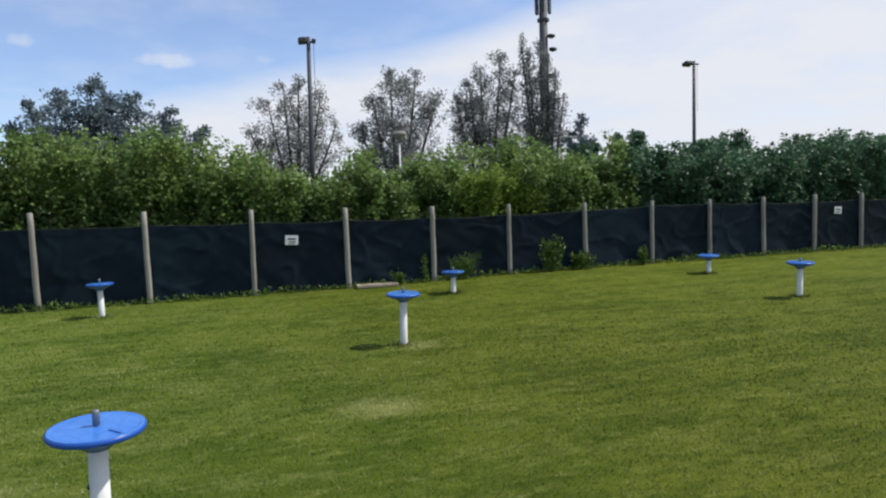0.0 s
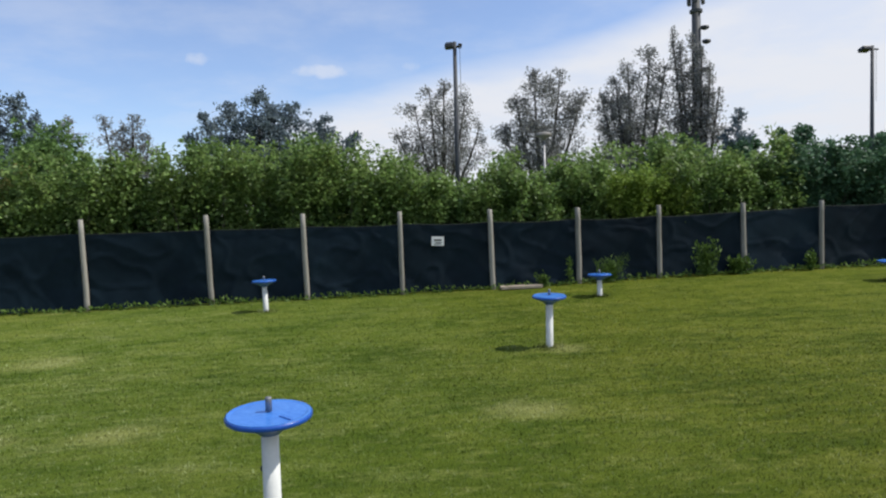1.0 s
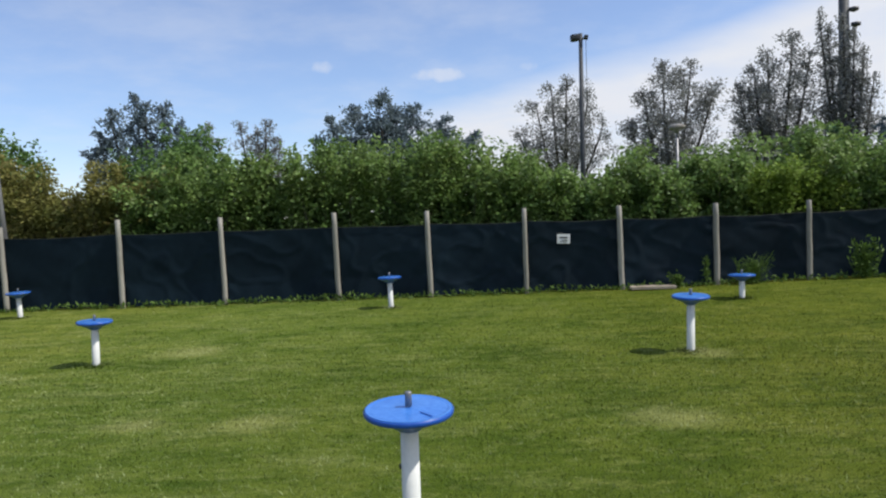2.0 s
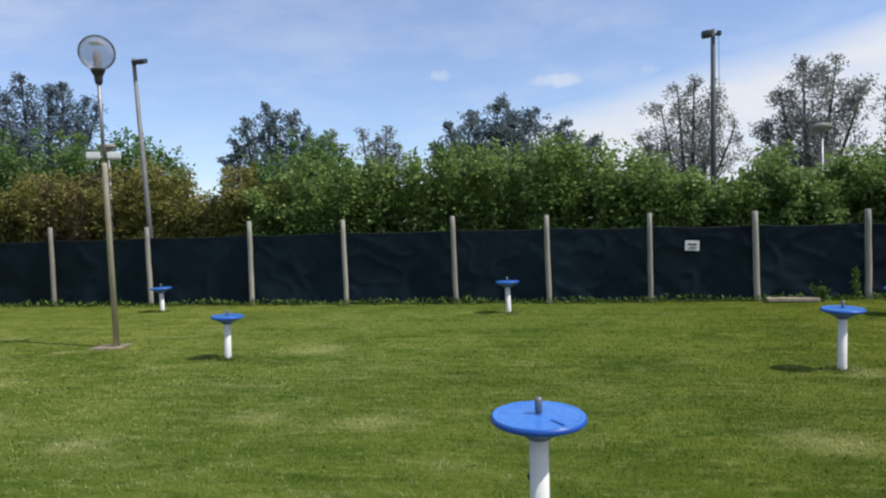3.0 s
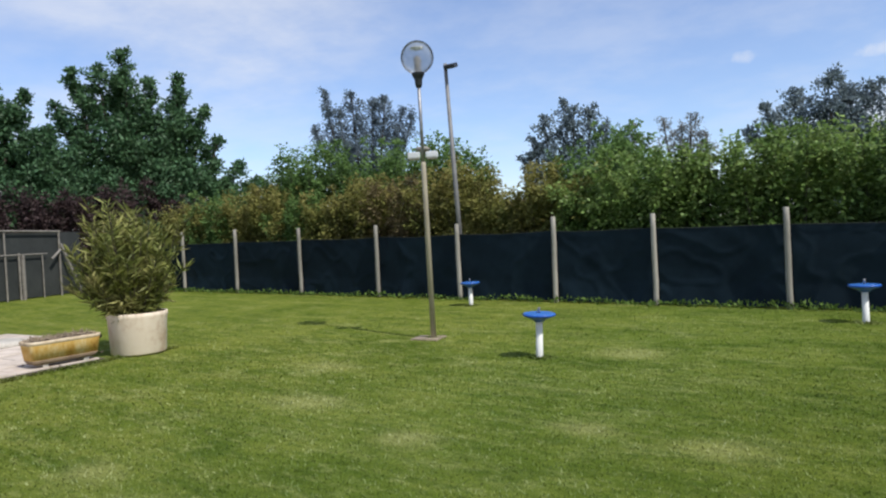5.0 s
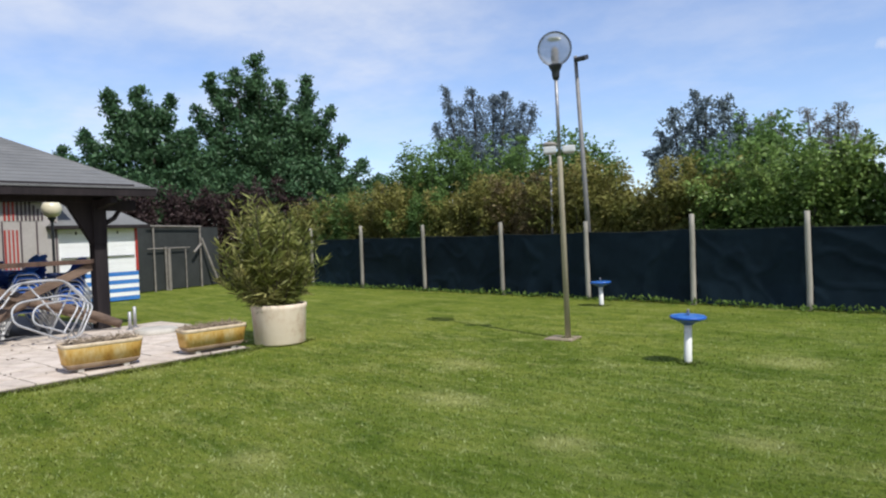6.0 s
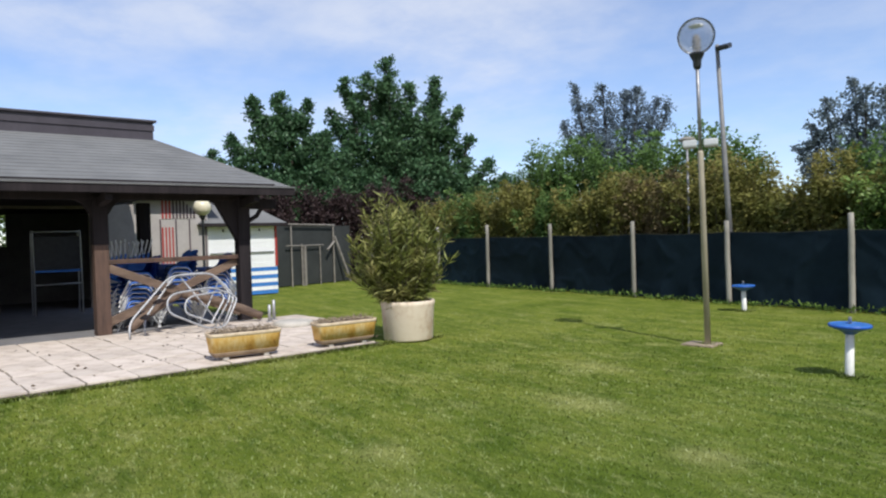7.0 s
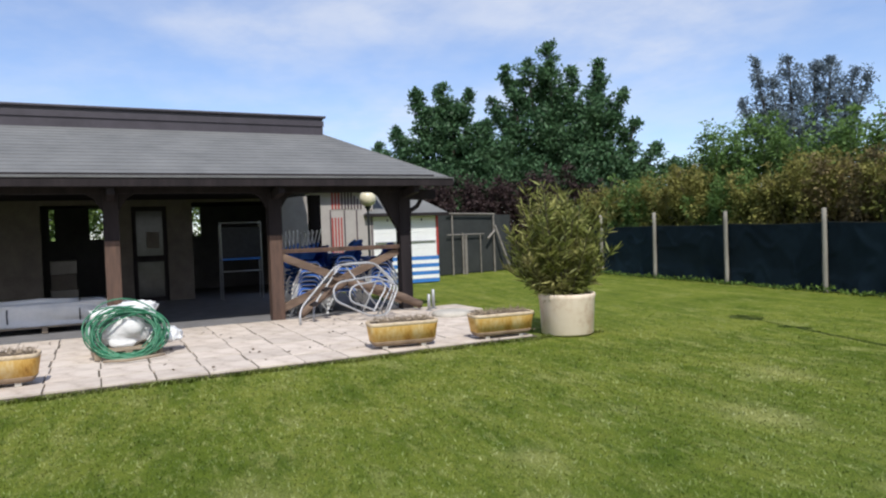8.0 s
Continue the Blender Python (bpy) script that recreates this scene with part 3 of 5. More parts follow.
def build_pavilion():
    p = thing("pavilion", "low brown timber pavilion with a grey felt hip roof and deep porch", "building", PAV, kind="structure")
    # front columns with knee braces
    for y in (0.0, -2.65, -5.42, -8.15):
        weathered = y < -1
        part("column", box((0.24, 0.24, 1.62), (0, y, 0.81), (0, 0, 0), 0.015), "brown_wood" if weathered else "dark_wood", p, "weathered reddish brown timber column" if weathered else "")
        # darker wood above 1.62 m paints the eave's shadow on the column
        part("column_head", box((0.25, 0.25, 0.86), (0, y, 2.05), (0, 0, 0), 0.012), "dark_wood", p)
        for s in (-1, 1):
            if y == 0.0 and s > 0:
                continue
            bm = bmesh.new()
            low, wide = (1.62, 0.52) if y == 0.0 else (2.12, 0.26)
            pts = [(0, y + s * 0.12, low), (0, y + s * 0.12, 2.42), (0, y + s * (0.12 + wide), 2.42), (0, y + s * wide, 2.34)]
            a = [bm.verts.new((0.07, q[1], q[2])) for q in pts]
            b = [bm.verts.new((-0.07, q[1], q[2])) for q in pts]
            bm.faces.new(a), bm.faces.new(b[::-1])
            for k in range(4):
                bm.faces.new((a[k], a[(k + 1) % 4], b[(k + 1) % 4], b[k]))
            part("knee_brace", bm, "dark_wood", p)
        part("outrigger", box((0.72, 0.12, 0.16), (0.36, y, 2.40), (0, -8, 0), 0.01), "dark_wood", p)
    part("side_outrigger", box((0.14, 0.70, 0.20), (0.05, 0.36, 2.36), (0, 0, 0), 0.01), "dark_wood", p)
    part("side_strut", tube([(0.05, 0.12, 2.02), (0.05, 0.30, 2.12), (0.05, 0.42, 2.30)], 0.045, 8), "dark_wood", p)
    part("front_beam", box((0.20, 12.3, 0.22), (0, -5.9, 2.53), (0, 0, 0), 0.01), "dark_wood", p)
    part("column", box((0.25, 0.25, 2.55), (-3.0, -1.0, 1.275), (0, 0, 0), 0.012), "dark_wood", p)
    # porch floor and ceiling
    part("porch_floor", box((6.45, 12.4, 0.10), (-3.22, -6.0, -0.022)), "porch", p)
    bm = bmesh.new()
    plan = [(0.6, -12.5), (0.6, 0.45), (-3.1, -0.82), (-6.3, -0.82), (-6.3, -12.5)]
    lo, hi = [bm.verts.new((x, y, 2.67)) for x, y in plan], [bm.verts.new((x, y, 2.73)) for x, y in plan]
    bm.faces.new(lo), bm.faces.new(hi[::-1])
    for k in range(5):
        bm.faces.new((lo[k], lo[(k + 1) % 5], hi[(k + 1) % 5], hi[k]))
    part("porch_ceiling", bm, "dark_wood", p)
    bm = bmesh.new()
    v = [bm.verts.new(c) for c in ((0.35, -0.80, 2.72), (-3.2, -0.80, 3.96), (-4.7, -0.80, 3.96), (-10.4, -0.80, 2.72))]
    bm.faces.new(v)
    bmesh.ops.solidify(bm, geom=list(bm.faces), thickness=0.04)
    part("gable", bm, "fascia", p)
    # rear wall with openings
    X, D = -6.42, 0.24
    # the end piece is paler plaster, its colour lowered for shade
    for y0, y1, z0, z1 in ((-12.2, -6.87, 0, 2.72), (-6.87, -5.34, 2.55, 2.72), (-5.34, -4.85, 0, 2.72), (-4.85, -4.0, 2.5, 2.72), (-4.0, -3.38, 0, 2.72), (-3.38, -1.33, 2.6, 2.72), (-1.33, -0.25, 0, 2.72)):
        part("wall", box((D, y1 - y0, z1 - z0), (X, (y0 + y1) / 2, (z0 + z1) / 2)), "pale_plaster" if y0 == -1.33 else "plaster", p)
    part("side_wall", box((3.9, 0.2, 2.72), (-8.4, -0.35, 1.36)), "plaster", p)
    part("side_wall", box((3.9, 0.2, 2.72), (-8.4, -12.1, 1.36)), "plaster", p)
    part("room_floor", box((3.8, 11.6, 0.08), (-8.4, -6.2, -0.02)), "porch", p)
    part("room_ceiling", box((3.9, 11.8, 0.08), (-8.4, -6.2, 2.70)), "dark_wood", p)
    # far wall of the room with three narrow windows
    cuts = [-12.2, -6.90, -6.76, -5.85, -5.43, -2.90, -2.66, -0.25]
    spans = [(cuts[i], cuts[i + 1], 0, 2.7) for i in (0, 2, 4, 6)]
    for i in (1, 3, 5):
        spans += [(cuts[i], cuts[i + 1], 0, 1.70), (cuts[i], cuts[i + 1], 2.62, 2.7)]
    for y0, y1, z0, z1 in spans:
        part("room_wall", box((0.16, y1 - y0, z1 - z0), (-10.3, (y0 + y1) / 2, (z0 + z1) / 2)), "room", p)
    # glazed door
    d = part("door", box((0.06, 0.10, 2.5), (-6.36, -4.79, 1.25)), "dark_wood", p, "dark glazed timber door")
    for args in (((0.06, 0.10, 2.5), (-6.36, -4.06, 1.25)), ((0.06, 0.63, 0.12), (-6.36, -4.425, 2.44)), ((0.06, 0.63, 0.16), (-6.36, -4.425, 1.14)), ((0.06, 0.63, 0.14), (-6.36, -4.425, 0.07))):
        part("door_rail", box(*args), "dark_wood", d)
    part("pane", box((0.015, 0.63, 1.2), (-6.36, -4.425, 1.80)), "grey_glass", d)
    part("pane", box((0.015, 0.63, 0.92), (-6.36, -4.425, 0.60)), "grey_glass", d)
    part("paper_notice", box((0.006, 0.30, 0.42), (-6.345, -4.36, 1.62)), "plaster", d, "paper notice behind the pane")
    # roof: front courses, sides, back, and the raised flat ridge
    x0, z0, x1, z1, yr, ye = 0.78, 2.635, -3.3, 4.04, -0.62, 0.76
    n = 16
    for i in range(n):
        a, b = i / n, (i + 1) / n
        bm = bmesh.new()
        xa, za, xb, zb = x0 + (x1 - x0) * a, z0 + (z1 - z0) * a, x0 + (x1 - x0) * b, z0 + (z1 - z0) * b
        ra, rb = ye + (yr - ye) * a, ye + (yr - ye) * b
        lo = [(xa, -12.6, za + 0.006), (xa, ra, za + 0.006), (xb - 0.03, rb, zb + 0.006), (xb - 0.03, -12.6, zb + 0.006)]
        v = [bm.verts.new(q) for q in lo] + [bm.verts.new((q[0], q[1], q[2] - 0.03)) for q in lo]
        bm.faces.new(v[:4]), bm.faces.new(v[4:][::-1])
        for k in range(4):
            bm.faces.new((v[k], v[(k + 1) % 4], v[4 + (k + 1) % 4], v[4 + k]))
        part("roof_course", bm, "roof", p)
    bm = bmesh.new()
    q2 = [bm.verts.new(c) for c in ((-4.6, yr, z1), (-4.6, -12.6, z1), (-10.9, -12.6, z0), (-10.9, -0.3, z0 + 0.012))]
    bm.faces.new(q2)
    bmesh.ops.solidify(bm, geom=list(bm.faces), thickness=0.04)
    part("roof_slope", bm, "roof", p)
    part("ridge_box", box((1.3, 12.0, 0.42), (-3.93, -6.62, 4.23)), "fascia", p, "dark raised ridge fascia")
    part("ridge_cap", box((1.42, 12.1, 0.05), (-3.93, -6.60, 4.462), bevel=0.01), "fascia", p)
    part("ridge_board", box((0.03, 12.02, 0.13), (-3.27, -6.61, 4.30), bevel=0.006), "fascia", p)
    part("fascia", box((0.05, 13.4, 0.15), (0.80, -5.93, 2.565), bevel=0.008), "dark_wood", p)
    part("rake_board", tube([(0.80, 0.77, 2.60), (x1, yr + 0.01, z1 - 0.03)], 0.045, 8), "roof", p)
    part("drip_edge", box((0.06, 13.4, 0.025), (0.815, -5.93, 2.648)), "roof", p)
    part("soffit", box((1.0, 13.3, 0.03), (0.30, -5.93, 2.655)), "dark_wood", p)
    # balustrade between the last two columns: top rail and crossed timbers
    part("rail", box((0.10, 2.42, 0.085), (0, -1.325, 1.31), (0, 0, 0), 0.01), "brown_wood", p)
    ln = math.hypot(2.42, 1.0)
    part("cross_timber", box((0.09, ln, 0.15), (0.03, -1.325, 0.70), (math.degrees(math.atan2(-1.0, 2.42)), 0, 0), 0.012), "grey_wood", p)
    part("cross_timber", box((0.09, ln, 0.15), (-0.07, -1.325, 0.72), (math.degrees(math.atan2(1.0, 2.42)), 0, 0), 0.012), "grey_wood", p)
    part("tube_light", box((0.14, 1.25, 0.07), (-2.4, -2.9, 2.63), bevel=0.02), "white_paint", p, "white fluorescent light fitting")
    return p


def build_terrace():
    t = thing("terrace", "pale square paving slabs with dark open joints", "paving", PAV, kind="structure")
    part("bedding", box((4.60, 11.0, 0.06), (2.36, -5.45, -0.018)), "joint", t)
    part("bedding", box((3.2, 0.8, 0.06), (1.7, 0.42, -0.018), (0, 0, -14)), "joint", t)
    rng = random.Random(9)
    meshes = []
    for k in range(5):
        bm = box((0.543, 0.546, 0.06), bevel=0.007)
        me = bpy.data.meshes.new("slab")
        bm.to_mesh(me)
        bm.free()
        me.materials.append(M["paver"])
        meshes.append(me)
    pitch = 0.565
    for i in range(8):
        for j in range(-17, 3):
            x, y = 0.42 + i * pitch, -0.32 + j * pitch + (0.02 if i % 2 else 0)
            if y > 0.0 + (4.70 - x) * 0.24:
                continue
            s = new("slab", rng.choice(meshes))
            s.parent = t
            s.matrix_basis = pose(x + rng.uniform(-0.006, 0.006), y + rng.uniform(-0.006, 0.006), 0.005 + rng.uniform(-0.004, 0.004), rng.uniform(-0.35, 0.35), rng.uniform(-0.35, 0.35), rng.choice((0, 180)) + rng.uniform(-0.5, 0.5))


# paler than the other walls, with shade taken into the base tone
M["pale_plaster"] = material("pale_shade_toned_plaster", ((0.30, 0.275, 0.26), (0.37, 0.34, 0.325)), 3, 0.9, 0.3, 60)
M["cabin_panel"] = material("pale_grey_cabin_panel", ((0.36, 0.335, 0.32), (0.44, 0.41, 0.395)), 2, 0.8, 0.15, 40)
M["slat"] = material("dark_slat", ((0.05, 0.035, 0.045), (0.09, 0.06, 0.075)), 3, 0.7, 0.2)
M["grey_wood"] = material("grey_weathered_wood", ((0.085, 0.056, 0.042), (0.225, 0.155, 0.112)), 5, 0.85, 0.5, 30, stretch=(1, 0.2, 1))
M["chair_blue"] = material("faded_blue_plastic", ((0.020, 0.105, 0.44), (0.045, 0.175, 0.58)), 6, 0.45, 0.05, 60)
M["chair_leg"] = material("dull_white_tube", ((0.60, 0.61, 0.63), (0.76, 0.77, 0.78)), 8, 0.5, 0.05)
M["gate_timber"] = material("grey_gate_timber", ((0.15, 0.135, 0.12), (0.27, 0.25, 0.225)), 5, 0.85, 0.4, 30)
M["gate_net"] = material("faded_gate_net", ((0.020, 0.024, 0.024), (0.036, 0.040, 0.040)), 1.2, 0.8, 0.3, 60)
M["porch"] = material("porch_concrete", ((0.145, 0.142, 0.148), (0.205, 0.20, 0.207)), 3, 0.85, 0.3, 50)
# room wall colour is raised to stand for ambient light indoors
M["room"] = material("ambient_lifted_room_wall", ((0.13, 0.125, 0.125), (0.18, 0.175, 0.17)), 2, 0.9, 0.1)
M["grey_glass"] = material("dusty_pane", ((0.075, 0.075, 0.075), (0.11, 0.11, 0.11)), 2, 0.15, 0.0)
build_pavilion()
build_terrace()


def tube_thing(name, label, category, m, loops, radius, mat, piece="tube", group=""):
    t = thing(name, label, category, m, group)
    for pts, closed in loops:
        part(piece, tube(pts, radius, 8, closed=closed), mat, t, smooth=True)
    return t


def rounded(points, r=0.09, steps=4, closed=False):
    """Corners of a bent tube rounded off."""
    pts = [Vector(q) for q in points]
    out, n = [], len(pts)
    for i, q in enumerate(pts):
        if not closed and i in (0, n - 1):
            out.append(q)
            continue
        a, b = pts[i - 1], pts[(i + 1) % n]
        ra, rb = min(r, (a - q).length * 0.45), min(r, (b - q).length * 0.45)
        s, e = q + (a - q).normalized() * ra, q + (b - q).normalized() * rb
        for k in range(steps + 1):
            f = k / steps
            out.append(s * (1 - f) ** 2 + q * 2 * f * (1 - f) + e * f ** 2)
    return out


# tubular frames leaning in front of the balustrade
def lean_loop(points, x0, slope):
    return [(x0 - slope * z, y, z) for y, z in points]


FRAME_LADDER = thing("pool_ladder_frame", "grey bent tube ladder frame lying against the balustrade", "ladder", PAV)
for off in (0.0, 0.34):
    part("side_tube", tube(rounded(lean_loop([(-2.55 + off, 0.04), (-2.52 + off, 0.30), (-1.72 + off * 0.6, 1.03), (-0.95 + off * 0.25, 1.04), (-0.62 + off * 0.25, 0.60), (-0.98, 0.06)], 1.25 - off, 0.45), 0.16), 0.019, 8), "alu", FRAME_LADDER, smooth=True)
for k in range(3):
    f = k / 3
    part("step", box((0.30, 0.12, 0.025), (0.98 - 0.13 * k, -2.22 + 0.27 * k, 0.36 + 0.24 * k), (28, 0, 0), 0.006), "dark_wood", FRAME_LADDER, "dark wooden step")
LOUNGER = thing("lounger_frame", "bare aluminium tube lounger frame leaning on a ladder", "lounger", PAV)
part("frame_tube", tube(rounded(lean_loop([(-1.30, 0.10), (-1.92, 0.42), (-1.93, 0.62), (-1.80, 0.74), (-1.10, 0.80), (-0.66, 0.60), (-0.98, 0.10)], 1.42, 0.35), 0.12, closed=True), 0.018, 8, closed=True), "alu", LOUNGER, smooth=True)
part("leg_loop", tube(rounded(lean_loop([(-1.22, 0.20), (-1.68, 0.40), (-1.66, 0.58), (-1.54, 0.68), (-1.02, 0.72), (-0.95, 0.60), (-1.28, 0.18)], 1.52, 0.35), 0.10, closed=True), 0.017, 8, closed=True), "alu", LOUNGER, smooth=True)
part("cross_tube", tube(lean_loop([(-1.62, 1.0), (-1.05, 0.12)], 1.40, 0.35), 0.015, 8), "alu", LOUNGER, smooth=True)
part("cross_tube", tube(lean_loop([(-0.95, 0.9), (-1.45, 0.14)], 1.38, 0.35), 0.015, 8), "alu", LOUNGER, smooth=True)


# stacked blue chairs behind the balustrade
def stack_chair():
    c = thing("stacking_chair", "blue plastic chair with splayed pale tube legs in a tall stack", "chair", group="stacked blue chairs")
    bm = bmesh.new()
    prof = [(0.27, 0.40), (0.22, 0.435), (0.05, 0.43), (-0.14, 0.42), (-0.20, 0.46), (-0.24, 0.55), (-0.28, 0.66), (-0.31, 0.74), (-0.335, 0.755)]
    rows = []
    for x, z in prof:
        w = 0.22 if z < 0.5 else 0.21 - 0.05 * (z - 0.5)
        rows.append([bm.verts.new((x + 0.03 * abs(s) ** 2, s * w, z + (0.035 if z < 0.5 else 0.0) * abs(s) ** 3 - (0.06 if z > 0.73 else 0) * s * s)) for s in (-1, -0.8, -0.4, 0, 0.4, 0.8, 1)])
    for a, b in zip(rows, rows[1:]):
        for k in range(6):
            bm.faces.new((a[k], a[k + 1], b[k + 1], b[k]))
    bmesh.ops.solidify(bm, geom=list(bm.faces), thickness=0.012)
    part("shell", bm, "chair_blue", c, smooth=True)
    for s in (-1, 1):
        leg = part("leg_tube", tube(rounded([(0.40, s * 0.25, 0.0), (0.16, s * 0.21, 0.42), (-0.13, s * 0.21, 0.41), (-0.38, s * 0.25, 0.0)], 0.06), 0.0135, 6), "chair_leg", c, smooth=True)
        part("side_frame", tube(rounded([(0.24, s * 0.215, 0.30), (0.165, s * 0.212, 0.44), (-0.14, s * 0.212, 0.43), (-0.22, s * 0.215, 0.28)], 0.07), 0.021, 6), "chair_blue", c, smooth=True)
        for x in (0.40, -0.38):
            part("foot_cap", lathe([(0.014, 0.0), (0.016, 0.012), (0.014, 0.04)], 8, at=(x - math.copysign(0.012, x), s * 0.249, 0.0)), "sign_white", leg)
    return c


first = stack_chair()
k = 0
for bx, by, n, turn in ((-0.42, -1.98, 8, 270), (-0.42, -1.24, 9, 268), (-0.40, -0.50, 8, 271), (-1.00, -1.72, 8, 269), (-1.00, -0.98, 9, 271), (-1.00, -0.30, 8, 270), (-1.62, -1.78, 5, 270), (-1.62, -0.90, 9, 270)):
    for i in range(n):
        m = in_pav(bx + 0.004 * math.sin(3 * i), by + 0.010 * i, 0.034 + 0.086 * i, turn + 1.5 * math.sin(i * 2.0))
        if k == 0:
            first.matrix_basis = m
        else:
            copy_thing(first, m)
        k += 1
# one row lies upside down on a lower stack with its tubes in the air
for i in range(5):
    copy_thing(first, in_pav(-1.62 + 0.03 * i, -1.95 + 0.075 * i, 1.64 + 0.02 * i, 178) @ pose(0, 0, 0, 180, 0, 0))


# a weathered log and a prop lying against the balustrade
def weathered_log(label, a, b, r):
    t = thing("weathered_log", label, "log", PAV)
    a, b = Vector(a), Vector(b)
    pts = [a.lerp(b, f) + Vector((0, 0, 0.05 * math.sin(math.pi * f))) for f in np.linspace(0, 1, 9)]
    part("log_body", tube(pts, [r * (1 + 0.08 * math.sin(2.3 * i)) for i in range(9)], 12), "grey_wood", t, smooth=True)
    part("cut_end", tube([b, b + (b - a).normalized() * 0.012], [r * 0.80, r * 0.76], 12), "dark_wood", t)


weathered_log("grey weathered log leaning from the balustrade to the paving", (0.20, -1.30, 0.66), (0.52, 0.10, 0.125), 0.085)
weathered_log("dark weathered log leaning towards the brown column", (0.20, -1.36, 0.66), (0.55, -2.36, 0.13), 0.075)


# ---- planters on the terrace edge ----
def flower_trough(label, m):
    t = thing("flower_trough", label, "planter", m, "ochre flower troughs")

    def shell(levels, e=0.32):
        bm, rows = bmesh.new(), []
        for z, a, b in levels:
            ring = []
            for s in range(40):
                an = s * math.tau / 40
                c, d = math.cos(an), math.sin(an)
                ring.append(bm.verts.new((math.copysign(abs(d) ** e, d) * b, math.copysign(abs(c) ** e, c) * a, z)))
            rows.append(ring)
        for a, b in zip(rows, rows[1:]):
            for s in range(40):
                bm.faces.new((a[s], a[(s + 1) % 40], b[(s + 1) % 40], b[s]))
        bm.faces.new(rows[0][::-1])
        return bm

    part("body", shell([(0.10, 0.445, 0.152), (0.30, 0.475, 0.178), (0.31, 0.477, 0.180)]), "trough", t, smooth=True)
    part("base_band", shell([(0.045, 0.40, 0.12), (0.06, 0.42, 0.135), (0.105, 0.450, 0.158), (0.112, 0.444, 0.150)]), "trough_base", t, "darker brown lower band", smooth=True)
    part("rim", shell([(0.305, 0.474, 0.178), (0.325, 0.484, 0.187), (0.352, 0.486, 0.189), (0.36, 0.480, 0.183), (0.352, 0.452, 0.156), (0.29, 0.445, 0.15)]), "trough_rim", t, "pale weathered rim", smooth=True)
    bm = bmesh.new()
    g = [[bm.verts.new((-0.15 + 0.30 * i / 6, -0.44 + 0.88 * j / 20, 0.345 + 0.045 * noise.noise(Vector((i * 0.9, j * 0.7, m.translation.y))))) for j in range(21)] for i in range(7)]
    for i in range(6):
        for j in range(20):
            bm.faces.new((g[i][j], g[i + 1][j], g[i + 1][j + 1], g[i][j + 1]))
    part("soil", bm, "soil", t, "dry bare soil", smooth=True)
    for y in (-0.27, 0.27):
        part("foot", box((0.22, 0.07, 0.05), (0, y, 0.025), bevel=0.006), "concrete", t)
    rng = np.random.default_rng(int(abs(m.translation.y) * 100))
    n = 520
    c = np.stack([rng.uniform(-0.15, 0.15, n), rng.uniform(-0.43, 0.43, n), rng.uniform(0.33, 0.385, n)], 1)
    d = np.stack([rng.normal(0, 0.7, n), rng.normal(0, 0.7, n), rng.uniform(0.1, 0.8, n)], 1)
    tagged(mesh_object("withered_growth", leaf_mesh("withered_growth", c, d, 0.075, 0.009, rng), M["pallet"], t, "withered plant stems"), kind="stuff")


M["trough_base"] = material("brown_trough_foot", ((0.16, 0.105, 0.065), (0.30, 0.22, 0.15)), 5, 0.9, 0.4, 40)
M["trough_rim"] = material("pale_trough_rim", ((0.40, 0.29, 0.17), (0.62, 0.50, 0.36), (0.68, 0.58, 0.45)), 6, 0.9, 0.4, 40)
flower_trough("weathered ochre flower trough with dry soil on the paving edge", in_pav(4.40, -1.98, 0.035, -8))
flower_trough("weathered ochre flower trough beside the round planter", in_pav(4.52, -0.48, 0.03, -4))
flower_trough("weathered ochre flower trough standing apart on the paving edge", in_pav(4.02, -6.75, 0.035, -4))


